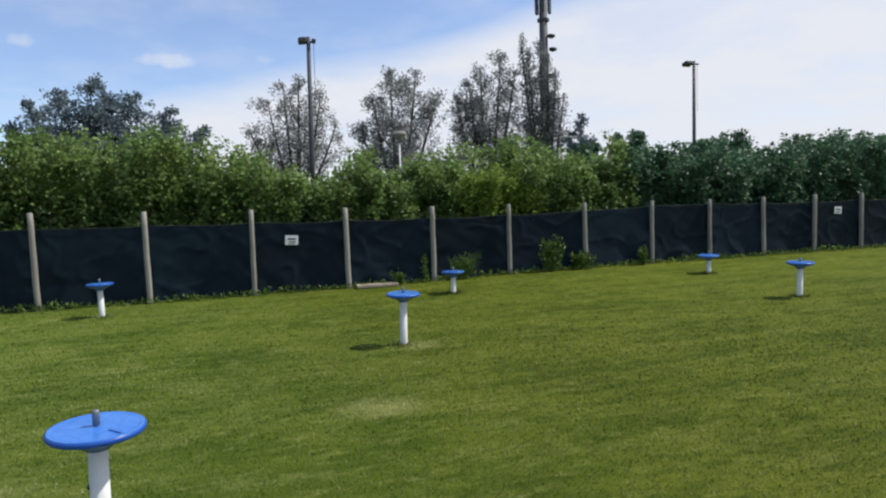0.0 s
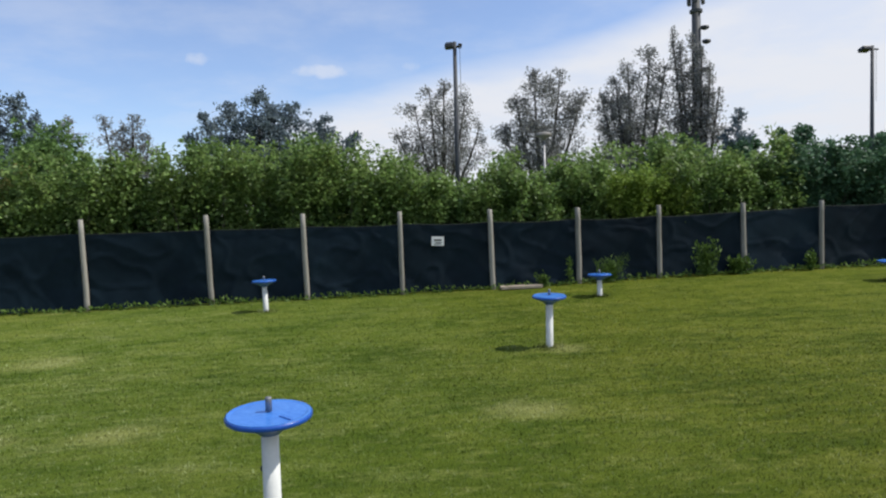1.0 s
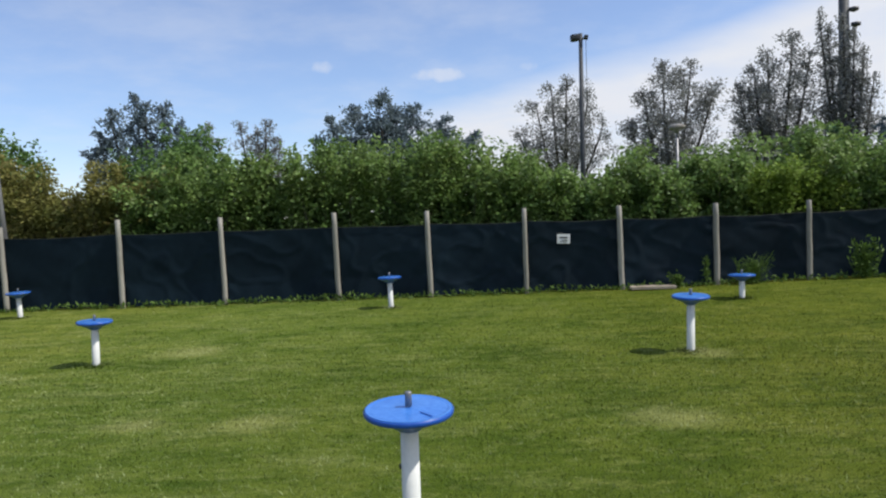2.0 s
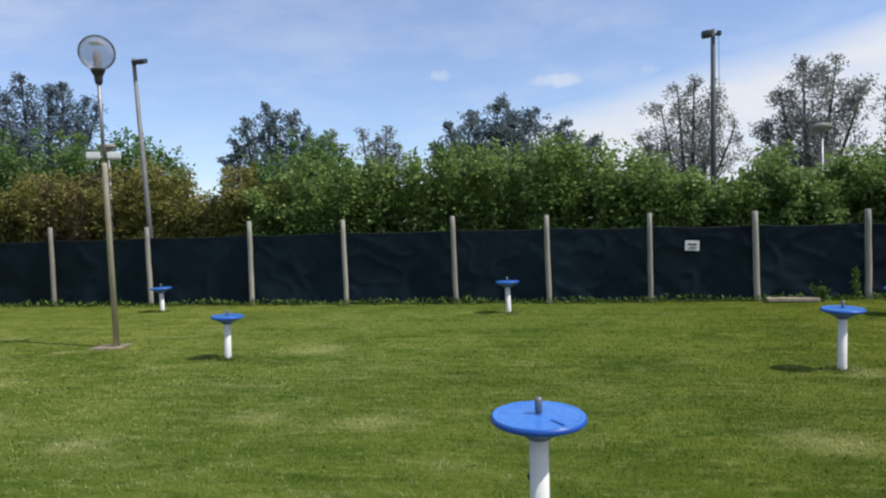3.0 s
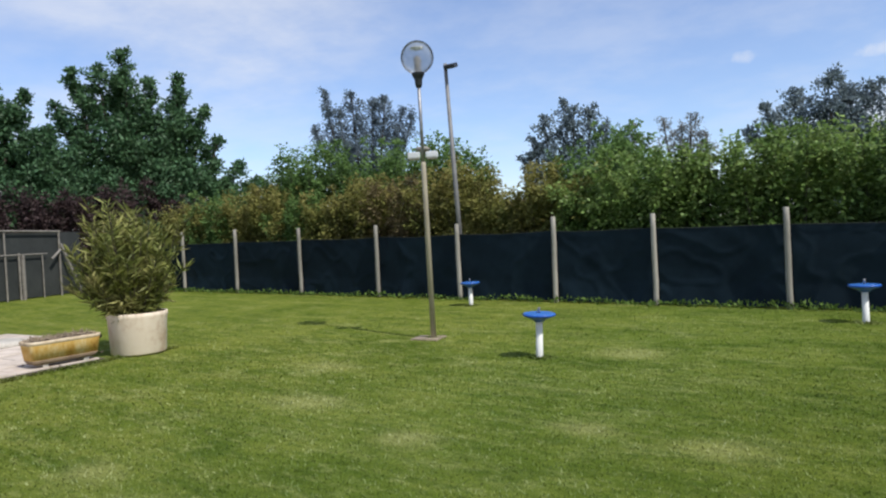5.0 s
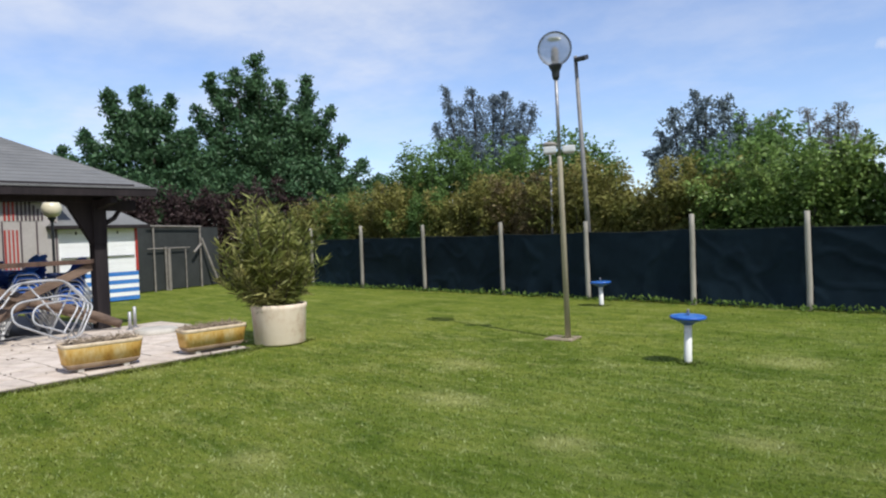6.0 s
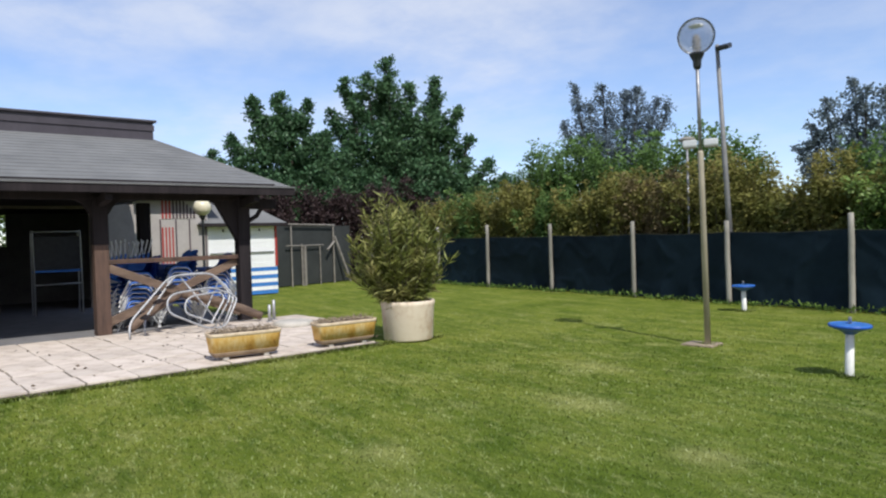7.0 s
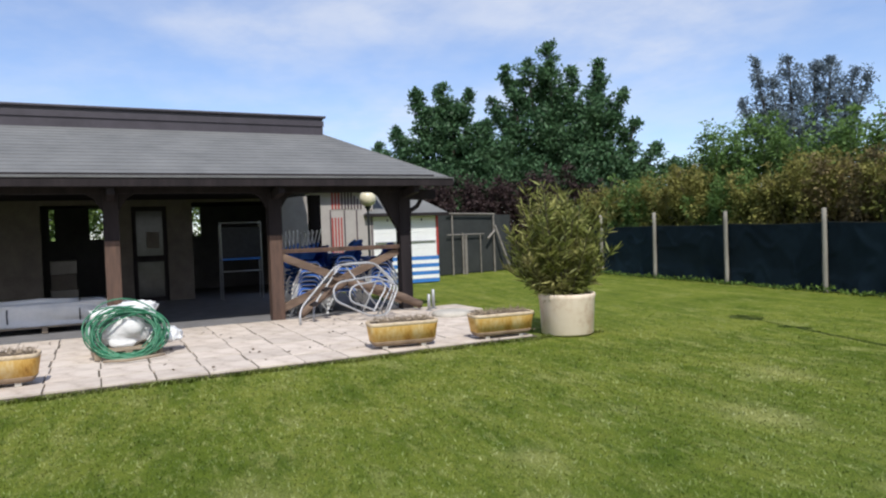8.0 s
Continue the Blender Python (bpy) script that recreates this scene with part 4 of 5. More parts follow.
def round_planter():
    t = thing("round_planter", "large cream round planter on the lawn edge", "planter", in_pav(4.55, 0.68, -0.02))
    part("body", lathe([(0.375, 0.0), (0.39, 0.02), (0.415, 0.52), (0.428, 0.55), (0.428, 0.60), (0.418, 0.61), (0.39, 0.60), (0.385, 0.53), (0.02, 0.53)], 48), "pot", t, smooth=True)
    part("soil", lathe([(0.385, 0.535), (0.2, 0.555), (0.02, 0.56)], 32), "soil", t)
    part("knob", tube([(-0.28, -0.42, 0.30), (-0.31, -0.44, 0.30)], 0.035, 8), "dark_plastic", t)
    o = thing("oleander", "bushy oleander with olive yellow leaves in a round planter", "shrub", in_pav(4.52, 0.64, 0.50))
    rng = np.random.default_rng(21)
    c, d, stems = [], [], bmesh.new()
    for s in range(96):
        an, lean = rng.uniform(0, math.tau), rng.uniform(0.05, 1.0) ** 0.7
        ln = rng.uniform(0.85, 1.68) if lean < 0.65 else rng.uniform(0.45, 1.45)
        if math.cos(an) * lean > 0.5:
            ln *= 0.9
        out = Vector((math.cos(an), math.sin(an) * 1.08 - 0.05, 0)) * lean * 0.78
        pts = []
        for k in range(6):
            f = k / 5
            pts.append(Vector((out.x * 0.25 * (1 - f) + out.x * f, out.y * 0.25 * (1 - f) + out.y * f, ln * f)))
        tube(pts, [0.010, 0.009, 0.008, 0.007, 0.005, 0.003], 4, stems)
        for f in np.linspace(0.10, 1.0, 17):
            base = np.array(pts[min(4, int(f * 5))].lerp(pts[min(5, int(f * 5) + 1)], f * 5 % 1 if f < 1 else 1))
            for w in range(4):
                a2 = rng.uniform(0, math.tau)
                c.append(base + rng.normal(0, 0.012, 3))
                d.append((math.cos(a2), math.sin(a2), rng.uniform(0.2, 1.4) if f > 0.5 else rng.uniform(-0.5, 0.8)))
    part("branchwork", stems, "bark", o)
    mesh_object("foliage", leaf_mesh("foliage", np.array(c), np.array(d), 0.185, 0.029, rng, 0.4), M["leaf_oleander"], o)


round_planter()


# ---- clutter on the terrace ----
def pallet(name, m, w, l, label):
    t = thing(name, label, "pallet", m)
    for k in range(5):
        part("deck_board", box((0.09, l, 0.02), (-w / 2 + 0.045 + k * (w - 0.09) / 4, 0, 0.115), bevel=0.003), "pallet", t)
    for y in (-l / 2 + 0.05, 0, l / 2 - 0.05):
        part("bearer", box((w, 0.09, 0.09), (0, y, 0.055), bevel=0.004), "pallet", t)


pallet("pallet", in_pav(2.55, -5.35, 0.035, 4), 0.75, 0.85, "small wooden pallet under a sack and hose")
pallet("pallet", in_pav(-1.35, -6.55, 0.03, 2), 0.80, 2.3, "long wooden pallet under a wrapped bundle")


def lumpy(bm_size, seed, amp, at=(0, 0, 0), power=0.7):
    bm = bmesh.new()
    bmesh.ops.create_icosphere(bm, subdivisions=4, radius=1.0)
    for v in bm.verts:
        n = v.co.normalized()
        q = Vector([math.copysign(abs(a) ** power, a) for a in n])
        k = 1 + amp * noise.noise(n * 2.2 + Vector((seed, 0, 0))) + amp * 0.5 * noise.noise(n * 6 + Vector((0, seed, 0)))
        v.co = Vector((q.x * bm_size[0], q.y * bm_size[1], q.z * bm_size[2])) * k + Vector(at)
        v.co.z = max(v.co.z, 0.0)
    return bm


sack = thing("white_sack", "crumpled white plastic sack on a pallet", "sack", in_pav(2.55, -5.40, 0.16))
part("sack_body", lumpy((0.27, 0.40, 0.27), 3.0, 0.45, (-0.16, 0.02, 0.25), 0.6), "bag", sack, smooth=True)
part("sack_fold", lumpy((0.20, 0.25, 0.14), 8.0, 0.3, (-0.26, 0.22, 0.44), 0.6), "bag", sack, smooth=True)
part("sack_corner", lumpy((0.18, 0.22, 0.10), 5.0, 0.25, (0.02, 0.56, 0.10)), "bag", sack, smooth=True)
hose = thing("garden_hose", "coiled green garden hose draped over a white sack", "hose", in_pav(2.60, -5.34, 0.05))
rng = random.Random(12)
for k in range(19):
    r0, tilt = rng.uniform(0.37, 0.47), rng.uniform(46, 68)
    m = pose(0.20 + rng.uniform(-0.06, 0.14), rng.uniform(-0.08, 0.08), 0.03 + 0.86 * r0 * math.sin(radians(tilt)) + rng.uniform(-0.04, 0.02), 0, tilt, rng.uniform(-16, 16))
    pts = []
    for s in range(40):
        a = s * math.tau / 40
        wob = 1 + 0.05 * math.sin(2 * a + k) + 0.03 * math.sin(3 * a + 2 * k)
        q = m @ Vector((r0 * 0.86 * wob * math.cos(a), r0 * 1.08 * wob * math.sin(a), 0.03 * math.sin(a * 2 + k)))
        q.z = max(q.z, 0.014 + 0.012 * (k % 3))
        pts.append(q)
    part("coil", tube(pts, 0.0105, 6, closed=True), "hose", hose, smooth=True)
part("hose_end", tube([(0.62, -0.30, 0.02), (0.70, 0.0, 0.02), (0.66, 0.25, 0.03), (0.60, 0.44, 0.04)], 0.02, 8), "pallet", hose, "worn pale hose end", smooth=True)

bundle = thing("wrapped_bundle", "long bundle wrapped in pale plastic sheet on a pallet", "bundle", in_pav(-1.35, -6.60, 0.155))
part("wrapping", lumpy((0.33, 1.34, 0.23), 11.0, 0.30, (0, 0, 0.20), 0.50), "bag", bundle, smooth=True)
for y in (-0.5, 0.62):
    part("strap", tube([(0.36 * math.cos(a), y, 0.20 + 0.235 * math.sin(a)) for a in np.linspace(-0.6, math.pi + 0.6, 18)], 0.012, 6), "dark_plastic", bundle, "black strap", smooth=True)

# folded table-tennis table standing in the porch
tt = thing("folded_games_table", "folded blue games table on a pale tube frame in the porch", "table", in_pav(-5.2, -2.35, 0.03, 0))
for y in (-0.5, 0.5):
    part("frame_tube", tube(rounded([(-0.18, y, 0.0), (-0.12, y, 1.98), (0.12, y, 1.98), (0.18, y, 0.0)], 0.08), 0.018, 8), "alu", tt, smooth=True)
part("table_leaf", box((0.03, 1.0, 0.78), (0.07, 0, 1.46), (0, 4, 0), 0.004), "dark_plastic", tt)
part("table_edge", box((0.04, 1.06, 0.05), (0.10, 0, 1.03), bevel=0.004), "blue", tt, "blue table edge")
part("cross_tube", tube([(0.12, -0.5, 1.96), (0.12, 0.5, 1.96)], 0.018, 8), "alu", tt, smooth=True)
part("cross_tube", tube([(0.15, -0.5, 0.72), (0.15, 0.5, 0.72)], 0.018, 8), "alu", tt, smooth=True)

# black globe lamp beside the porch
gl = thing("globe_lamp", "cream globe lamp on a black post", "lamp", in_pav(-4.5, 0.93, 0))
part("post", lathe([(0.06, 0.0), (0.045, 0.10), (0.032, 0.2), (0.032, 2.20), (0.06, 2.27), (0.10, 2.31), (0.07, 2.36)], 16), "dark_plastic", gl, smooth=True)
prof = [(0.225 * math.sin(math.pi * (0.1 + 0.9 * i / 16)), 2.545 - 0.225 * math.cos(math.pi * (0.1 + 0.9 * i / 16))) for i in range(16)] + [(0.003, 2.77)]
part("globe", lathe(prof, 28), "opal", gl, "cream opal globe", smooth=True)

# two short steel stubs and a round concrete cover on the paving
for x, y, h in ((0.85, 0.12, 0.36), (0.55, 0.36, 0.42)):
    st = thing("steel_stub", "short steel tube standing in the paving", "post", in_pav(x, y, 0.0), "short steel stubs")
    part("stub_tube", lathe([(0.032, 0.0), (0.032, h), (0.022, h + 0.004), (0.022, h - 0.1)], 14), "alu", st, smooth=True)
    part("flange", lathe([(0.07, 0.03), (0.07, 0.045), (0.03, 0.048)], 14), "steel", st, smooth=True)
cover = thing("round_cover", "pale round concrete cover on the paving", "cover", in_pav(1.75, 0.15, 0.02))
part("disc", lathe([(0.36, 0.0), (0.37, 0.03), (0.35, 0.085), (0.30, 0.10), (0.02, 0.11)], 36), "concrete", cover, smooth=True)


# ---- beach cabins and gate behind the pavilion ----
def beach_cabin(m, w, d, h, rise, label, front):
    t = thing("beach_cabin", label, "cabin", m)
    front(t, w, d, h)
    for y in (-w / 2, w / 2):
        part("side_wall", box((d, 0.05, h), (-d / 2, y - math.copysign(0.03, y), h / 2)), "white_paint", t)
    part("rear_wall", box((0.05, w, h), (-d, 0, h / 2)), "white_paint", t)
    bm = bmesh.new()
    o = 0.28
    a = [bm.verts.new(c) for c in ((o, -w / 2 - o, h - 0.05), (o, w / 2 + o, h - 0.05), (-d - o, w / 2 + o, h - 0.05), (-d - o, -w / 2 - o, h - 0.05))]
    r = [bm.verts.new(c) for c in ((-d / 2 + 0.2, -w / 2 * 0.3, h + rise), (-d / 2 + 0.2, w / 2 * 0.3, h + rise))]
    bm.faces.new((a[0], a[1], r[1], r[0])), bm.faces.new((a[1], a[2], r[1])), bm.faces.new((a[2], a[3], r[0], r[1])), bm.faces.new((a[3], a[0], r[0])), bm.faces.new(a[::-1])
    part("roof", bm, "roof", t)
    part("eave_board", box((0.03, w + 2 * o, 0.10), (o, 0, h - 0.08)), "dark_wood", t)


def blue_front(t, w, d, h):
    n = 7
    for i in range(n):
        z0, z1 = i * 0.118, (i + 1) * 0.118
        part("board", box((0.035, w, 0.114), (0.0, 0, (z0 + z1) / 2), bevel=0.004), "blue_paint" if i % 2 == 0 else "white_paint", t)
    k, z = 0, n * 0.118
    while z < h - 0.05:
        part("board", box((0.035, w - 0.06, 0.122), (-0.004 * (k % 2), -0.03, z + 0.062), (0, 3, 0), 0.004), "white_paint", t)
        z += 0.126
        k += 1
    part("edge_board", box((0.05, 0.07, h - 0.85), (0.012, w / 2 - 0.035, 0.85 + (h - 0.85) / 2)), "red_paint", t, "red corner board")
    part("shelf_rail", box((0.05, w * 0.9, 0.03), (0.035, 0, 1.30)), "steel", t)
    for y in (-0.6, 0.55):
        part("hook", box((0.05, 0.03, 0.08), (0.03, y, 1.98)), "dark_plastic", t)


def red_front(t, w, d, h):
    part("panel", box((0.03, w, h), (0, 0, h / 2)), "cabin_panel", t, "pale grey wall panel")
    for y in (-0.31, 0.12, 0.50, 0.97):
        part("batten", box((0.02, 0.035, 2.32), (0.028, y, 1.16)), "slat", t)
    for i in range(8):
        part("stripe_board", box((0.02, 0.046, 1.15), (0.026, -0.255 + i * 0.046, 1.52)), "red_paint" if i % 2 == 0 else "cabin_panel", t)
    for i in range(10):
        top = min(h - 0.05, 2.92 - max(0.0, (i - 5) * 0.09))
        part("gable_slat", box((0.02, 0.046, top - 2.34), (0.03, -0.24 + i * 0.098, (top + 2.34) / 2)), "slat" if i > 2 else "red_paint", t)
    part("light_bar", box((0.08, 0.56, 0.05), (0.08, 0.0, 2.90), bevel=0.01), "white_paint", t, "white strip light")


beach_cabin(in_pav(-6.6, 2.92, 0), 2.25, 2.2, 2.22, 0.75, "white plank beach cabin with blue stripes and a grey roof", blue_front)
beach_cabin(in_pav(-6.50, 0.80, 0), 2.05, 1.3, 2.98, 0.5, "grey beach cabin with red and white slats", red_front)


def yard_gate():
    t = thing("yard_gate", "dark netted timber gate frame with a leaning prop", "gate", in_pav(-9.3, 6.5, 0, 14))
    for y, h, r in ((-0.62, 2.25, 0.03), (-0.12, 1.5, 0.035), (0.02, 1.45, 0.06), (0.78, 1.40, 0.022), (1.5, 2.2, 0.035)):
        part("post", tube([(0, y, -0.05), (0, y, h)], r, 8), "gate_timber", t)
    part("rail", tube([(0.02, -0.9, 2.22), (0.02, 1.55, 2.18)], 0.03, 8), "gate_timber", t)
    part("rail", tube([(0.02, -0.9, 1.44), (0.02, 0.95, 1.44)], 0.022, 8), "gate_timber", t)
    part("prop", tube([(0.3, 2.08, 0.0), (0.05, 1.52, 1.75)], 0.045, 8), "gate_timber", t, "pale leaning prop")
    part("prop", tube([(0.15, 1.02, 1.25), (0.05, 1.5, 1.55)], 0.04, 8), "gate_timber", t)
    part("netting", box((0.02, 4.6, 2.15), (-0.10, 0.2, 1.08)), "gate_net", t, "faded grey netting")


yard_gate()


def fallen_leaves():
    """Small dry leaves and crumbs lying about on the slabs."""
    rng = np.random.default_rng(91)
    n = 72
    spots = np.stack([rng.uniform(0.3, 4.5, 26), rng.uniform(-8.5, 0.2, 26)], 1)
    own = rng.integers(0, 26, n)
    q = spots[own] + rng.normal(0, 0.16, (n, 2))
    q[: n // 3] = np.stack([rng.uniform(0.2, 4.5, n // 3), rng.uniform(-8.5, 0.2, n // 3)], 1)
    c = np.concatenate([q, np.full((n, 1), 0.043)], 1)
    d = np.stack([rng.normal(0, 1, n), rng.normal(0, 1, n), rng.uniform(0.0, 0.25, n)], 1)
    w = PAV.to_3x3()
    c = np.array([PAV @ Vector(v) for v in c])
    tagged(mesh_object("fallen_leaves", leaf_mesh("fallen_leaves", c, d, 0.055, 0.032, rng), M["soil"]), "dry brown fallen leaves scattered on the paving", "leaves", kind="stuff")


fallen_leaves()


# boxes piled inside the dark doorway
def storage_box(m, size, mat, label):
    t = thing("storage_box", label, "box", m, "boxes piled in the doorway")
    part("carton", box(size, (0, 0, size[2] / 2), bevel=0.01), mat, t)
    part("lid", box((size[0] + 0.02, size[1] + 0.02, 0.03), (0, 0, size[2] - 0.02), bevel=0.006), mat, t)


for z, w, hh, mat in ((0.025, 0.62, 0.42, "grey_panel"), (0.45, 0.56, 0.38, "plaster"), (0.835, 0.60, 0.34, "grey_panel")):
    storage_box(in_pav(-7.0, -6.45, z, 5 * w), (0.5, w, hh), mat, "dusty grey storage box piled in the doorway")

M["mast_dark"] = material("dark_mast_steel", ((0.045, 0.05, 0.058), (0.075, 0.08, 0.09)), 4, 0.6, 0.1, spec=0.3)
M["steel_dark"] = material("grey_mast_steel", ((0.16, 0.16, 0.165), (0.24, 0.24, 0.245)), 4, 0.6, 0.1, metal=0.2)
M["leaf_lime"] = material("lime_leaf", ((0.16, 0.24, 0.035), (0.23, 0.32, 0.06)), 0.8, 0.55, 0.0, per="island", spread=0.28, spec=0.18, trans=0.35)
M["leaf_young"] = material("young_leaf", ((0.096, 0.178, 0.050), (0.165, 0.268, 0.084)), 0.8, 0.55, 0.0, per="island", spread=0.28, spec=0.18, trans=0.35)
M["leaf_brown"] = material("brown_leaf", ((0.175, 0.140, 0.068), (0.235, 0.190, 0.095)), 0.8, 0.6, 0.0, per="island", spread=0.28, spec=0.18, trans=0.3)
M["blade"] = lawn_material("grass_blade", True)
# leaf tone lightened and pushed to blue to stand for distance haze
M["leaf_blue_haze"] = material("hazed_blue_green_leaf", ((0.115, 0.155, 0.195), (0.175, 0.225, 0.265)), 0.3, 0.7, 0.0, per="island", spread=0.28, spec=0.18, trans=0.25)


# ---- masts and lamps beyond the fence ----
def floodlight_mast(x, y, h, lean, label, heads, turn, mat="mast_dark", size=1.0, tilt=0.0, cable=False):
    t = thing("floodlight_mast", label, "mast", pose(x, y, 0, tilt, lean, 0))
    part("pole", tube([(0, 0, 0), (0, 0, h * 0.5), (0, 0, h + 0.12)], [0.092 * size, 0.078 * size, 0.060 * size], 12), mat, t, smooth=True)
    part("bracket", box((0.3 * size, 0.06 * size, 0.06 * size), (0.1 * size if heads == 1 else 0, 0, h), (0, 0, turn), 0.008), mat, t)
    if heads == 2:
        part("floodlight", box((0.27 * size, 0.30 * size, 0.20 * size), (-0.19 * size, -0.06 * size, h + 0.01), (0, -6, turn), 0.05), "dark_plastic", t)
        part("ballast_box", box((0.13 * size, 0.16 * size, 0.13 * size), (0.16 * size, -0.03 * size, h + 0.02), (0, 8, turn), 0.02), "dark_plastic", t)
    else:
        c = Matrix.Rotation(radians(turn), 3, "Z") @ Vector((0.24 * size, -0.1 * size, h + 0.02))
        part("floodlight", box((0.40 * size, 0.34 * size, 0.15 * size), c, (18, 0, turn), 0.03), "dark_plastic", t)
    if cable:
        part("cable", tube([(0.16 * size, 0, h - 0.02), (0.17 * size, 0, h - 1.7)], 0.006, 5), "cord", t)


floodlight_mast(1.93, 15.7, 5.68, 0.8, "tall grey floodlight mast with a dark head and small box", 2, 0, size=0.78, cable=True)
floodlight_mast(-10.45, 12.47, 5.41, -1.85, "leaning grey pole with one small dark floodlight behind the netting", 1, 10, "steel_dark", 0.70, 1.35)
floodlight_mast(16.5, 20.0, 6.35, 0.2, "tall dark floodlight mast with one side head", 1, 185, size=0.85, cable=True)


def street_lamp(x, y, h, label):
    t = thing("street_lamp", label, "lamp", pose(x, y, 0))
    part("pole", tube([(0, 0, 0), (0, 0, h)], [0.032, 0.024], 10), "steel", t, smooth=True)
    part("head", lathe([(0.05, h - 0.05), (0.06, h), (0.17, h + 0.04), (0.19, h + 0.09), (0.12, h + 0.13), (0.02, h + 0.14)], 20), "grey_panel", t, "flat pale lamp head", smooth=True)


street_lamp(3.82, 14.2, 3.22, "thin pale street lamp with a flat round head")
street_lamp(-12.01, 13.08, 3.65, "thin pale street lamp standing between the netting and the olive hedge")
street_lamp(21.65, 18.43, 3.41, "distant thin pale street lamp with a flat round head")


def cell_tower():
    t = thing("cell_tower", "thick grey telephone tower with antenna panels", "tower", pose(24.06, 47.58, -1.17))
    part("shaft", tube([(0, 0, 0), (0, 0, 18.3)], [0.44, 0.29], 16), "mast_dark", t, smooth=True)
    for k in range(6):
        a = k * math.tau / 6
        part("antenna_panel", box((0.28, 0.16, 1.5), (0.56 * math.cos(a), 0.56 * math.sin(a), 17.6), (0, 0, math.degrees(a) + 90), 0.03), "mast_dark", t)
    for k, z in enumerate((14.9, 13.9, 11.9)):
        part("dish", lathe([(0.04, 0), (0.28, 0.10), (0.30, 0.14), (0.30, 0.30), (0.02, 0.31)], 18, at=(0.48 + 0.12 * (k % 2), -0.35, z)), "dark_plastic", t, smooth=True)
    part("collar", lathe([(0.38, 16.2), (0.46, 16.25), (0.46, 16.45), (0.36, 16.5)], 16), "mast_dark", t)


cell_tower()


# ---- shrubs and trees ----
def shrub(name, label, category, x, y, w, d, h, mat, seed, shoots, per, leaf, width, group="", droop=0.0, base=0.25, line=None):
    """Upright shoots from one foot; leafy sprays stand off them in tiers, with gaps between, and the tips end in leafy spikes."""
    t = thing(name, label, category, pose(x, y, float(ground_z(x, y)) - 0.05), group)
    rng = np.random.default_rng(seed)
    c, dr, stems = [], [], bmesh.new()
    for s in range(shoots):
        u, v = rng.uniform(-1, 1), rng.uniform(-1, 1)
        tall = h * line(x + u * w * 0.55) if line else h
        top = tall * rng.uniform(0.70, 0.97) * (1 - (0.04 if line else 0.10) * u * u)
        if rng.random() < 0.15:
            top = tall * rng.uniform(0.97, 1.07)
        p0 = np.array([u * w * 0.30, v * d * 0.3, 0.0])
        p1 = np.array([u * w * 0.55 + rng.normal(0, 0.08), v * d * 0.55 + rng.normal(0, 0.06), top])
        bend = rng.normal(0, 0.06, 3) * (1, 1, 0)
        if s % 3 == 0:
            tube([p0, (p0 + p1) / 2 + bend, p1 - (0, 0, 0.05)], [0.016, 0.010, 0.004], 4, stems)
        sprays = max(5, per // 17)
        f = np.concatenate([rng.uniform(base / h * 0.6, 1.0, sprays - 2) ** 0.8, (0.93, 1.0)])
        mid = p0 + (p1 - p0) * f[:, None] + bend * (4 * f * (1 - f))[:, None]
        an = rng.uniform(0, math.tau, sprays)
        reach = (0.24 * (1.05 - f) + 0.03) * rng.uniform(0.4, 1.5, sprays)
        out = np.stack([np.cos(an), np.sin(an), np.full(sprays, 0.25)], 1)
        mid = mid + out * reach[:, None]
        size = leaf * rng.uniform(0.45, 0.85, sprays)
        own = np.repeat(np.arange(sprays), 17)
        off = rng.normal(0, 1, (len(own), 3)) * size[own][:, None] * (1, 1, 0.75)
        c.append(mid[own] + off)
        dr.append(off / leaf * 0.9 + out[own] * 0.5 + rng.normal(0, 0.30, (len(own), 3)) + (0, -0.2, -0.12 - droop))
    part("branchwork", stems, "bark", t)
    c, dr = np.concatenate(c), np.concatenate(dr)
    mesh_object("foliage", leaf_mesh("foliage", c, dr, leaf, width, rng, 1.3), M[mat], t)
    return t


hedge_rng = random.Random(31)


def hedge_height(x):
    pts = [(-8.5, 2.80), (-7.0, 3.06), (-5.8, 2.96), (-5.0, 3.18), (-4.2, 3.0), (-3.6, 3.14), (-2.7, 3.06), (-1.6, 3.06), (-0.9, 2.98), (-0.1, 2.80), (0.8, 2.55), (1.5, 2.28), (2.1, 2.28), (2.45, 2.95), (2.8, 2.92), (3.15, 2.22), (3.8, 2.45), (4.6, 2.74), (6.4, 2.80), (7.2, 2.52), (8.5, 2.46), (9.0, 2.65), (9.6, 3.0), (10.2, 2.6), (10.9, 2.56), (12.0, 2.85), (13.4, 2.52), (14.9, 2.9), (17.8, 2.95), (26.3, 3.05)]
    for (a, ha), (b, hb) in zip(pts, pts[1:]):
        if a <= x <= b:
            return ha + (hb - ha) * (x - a) / (b - a)
    return 3.0


x, k = -7.45, 0
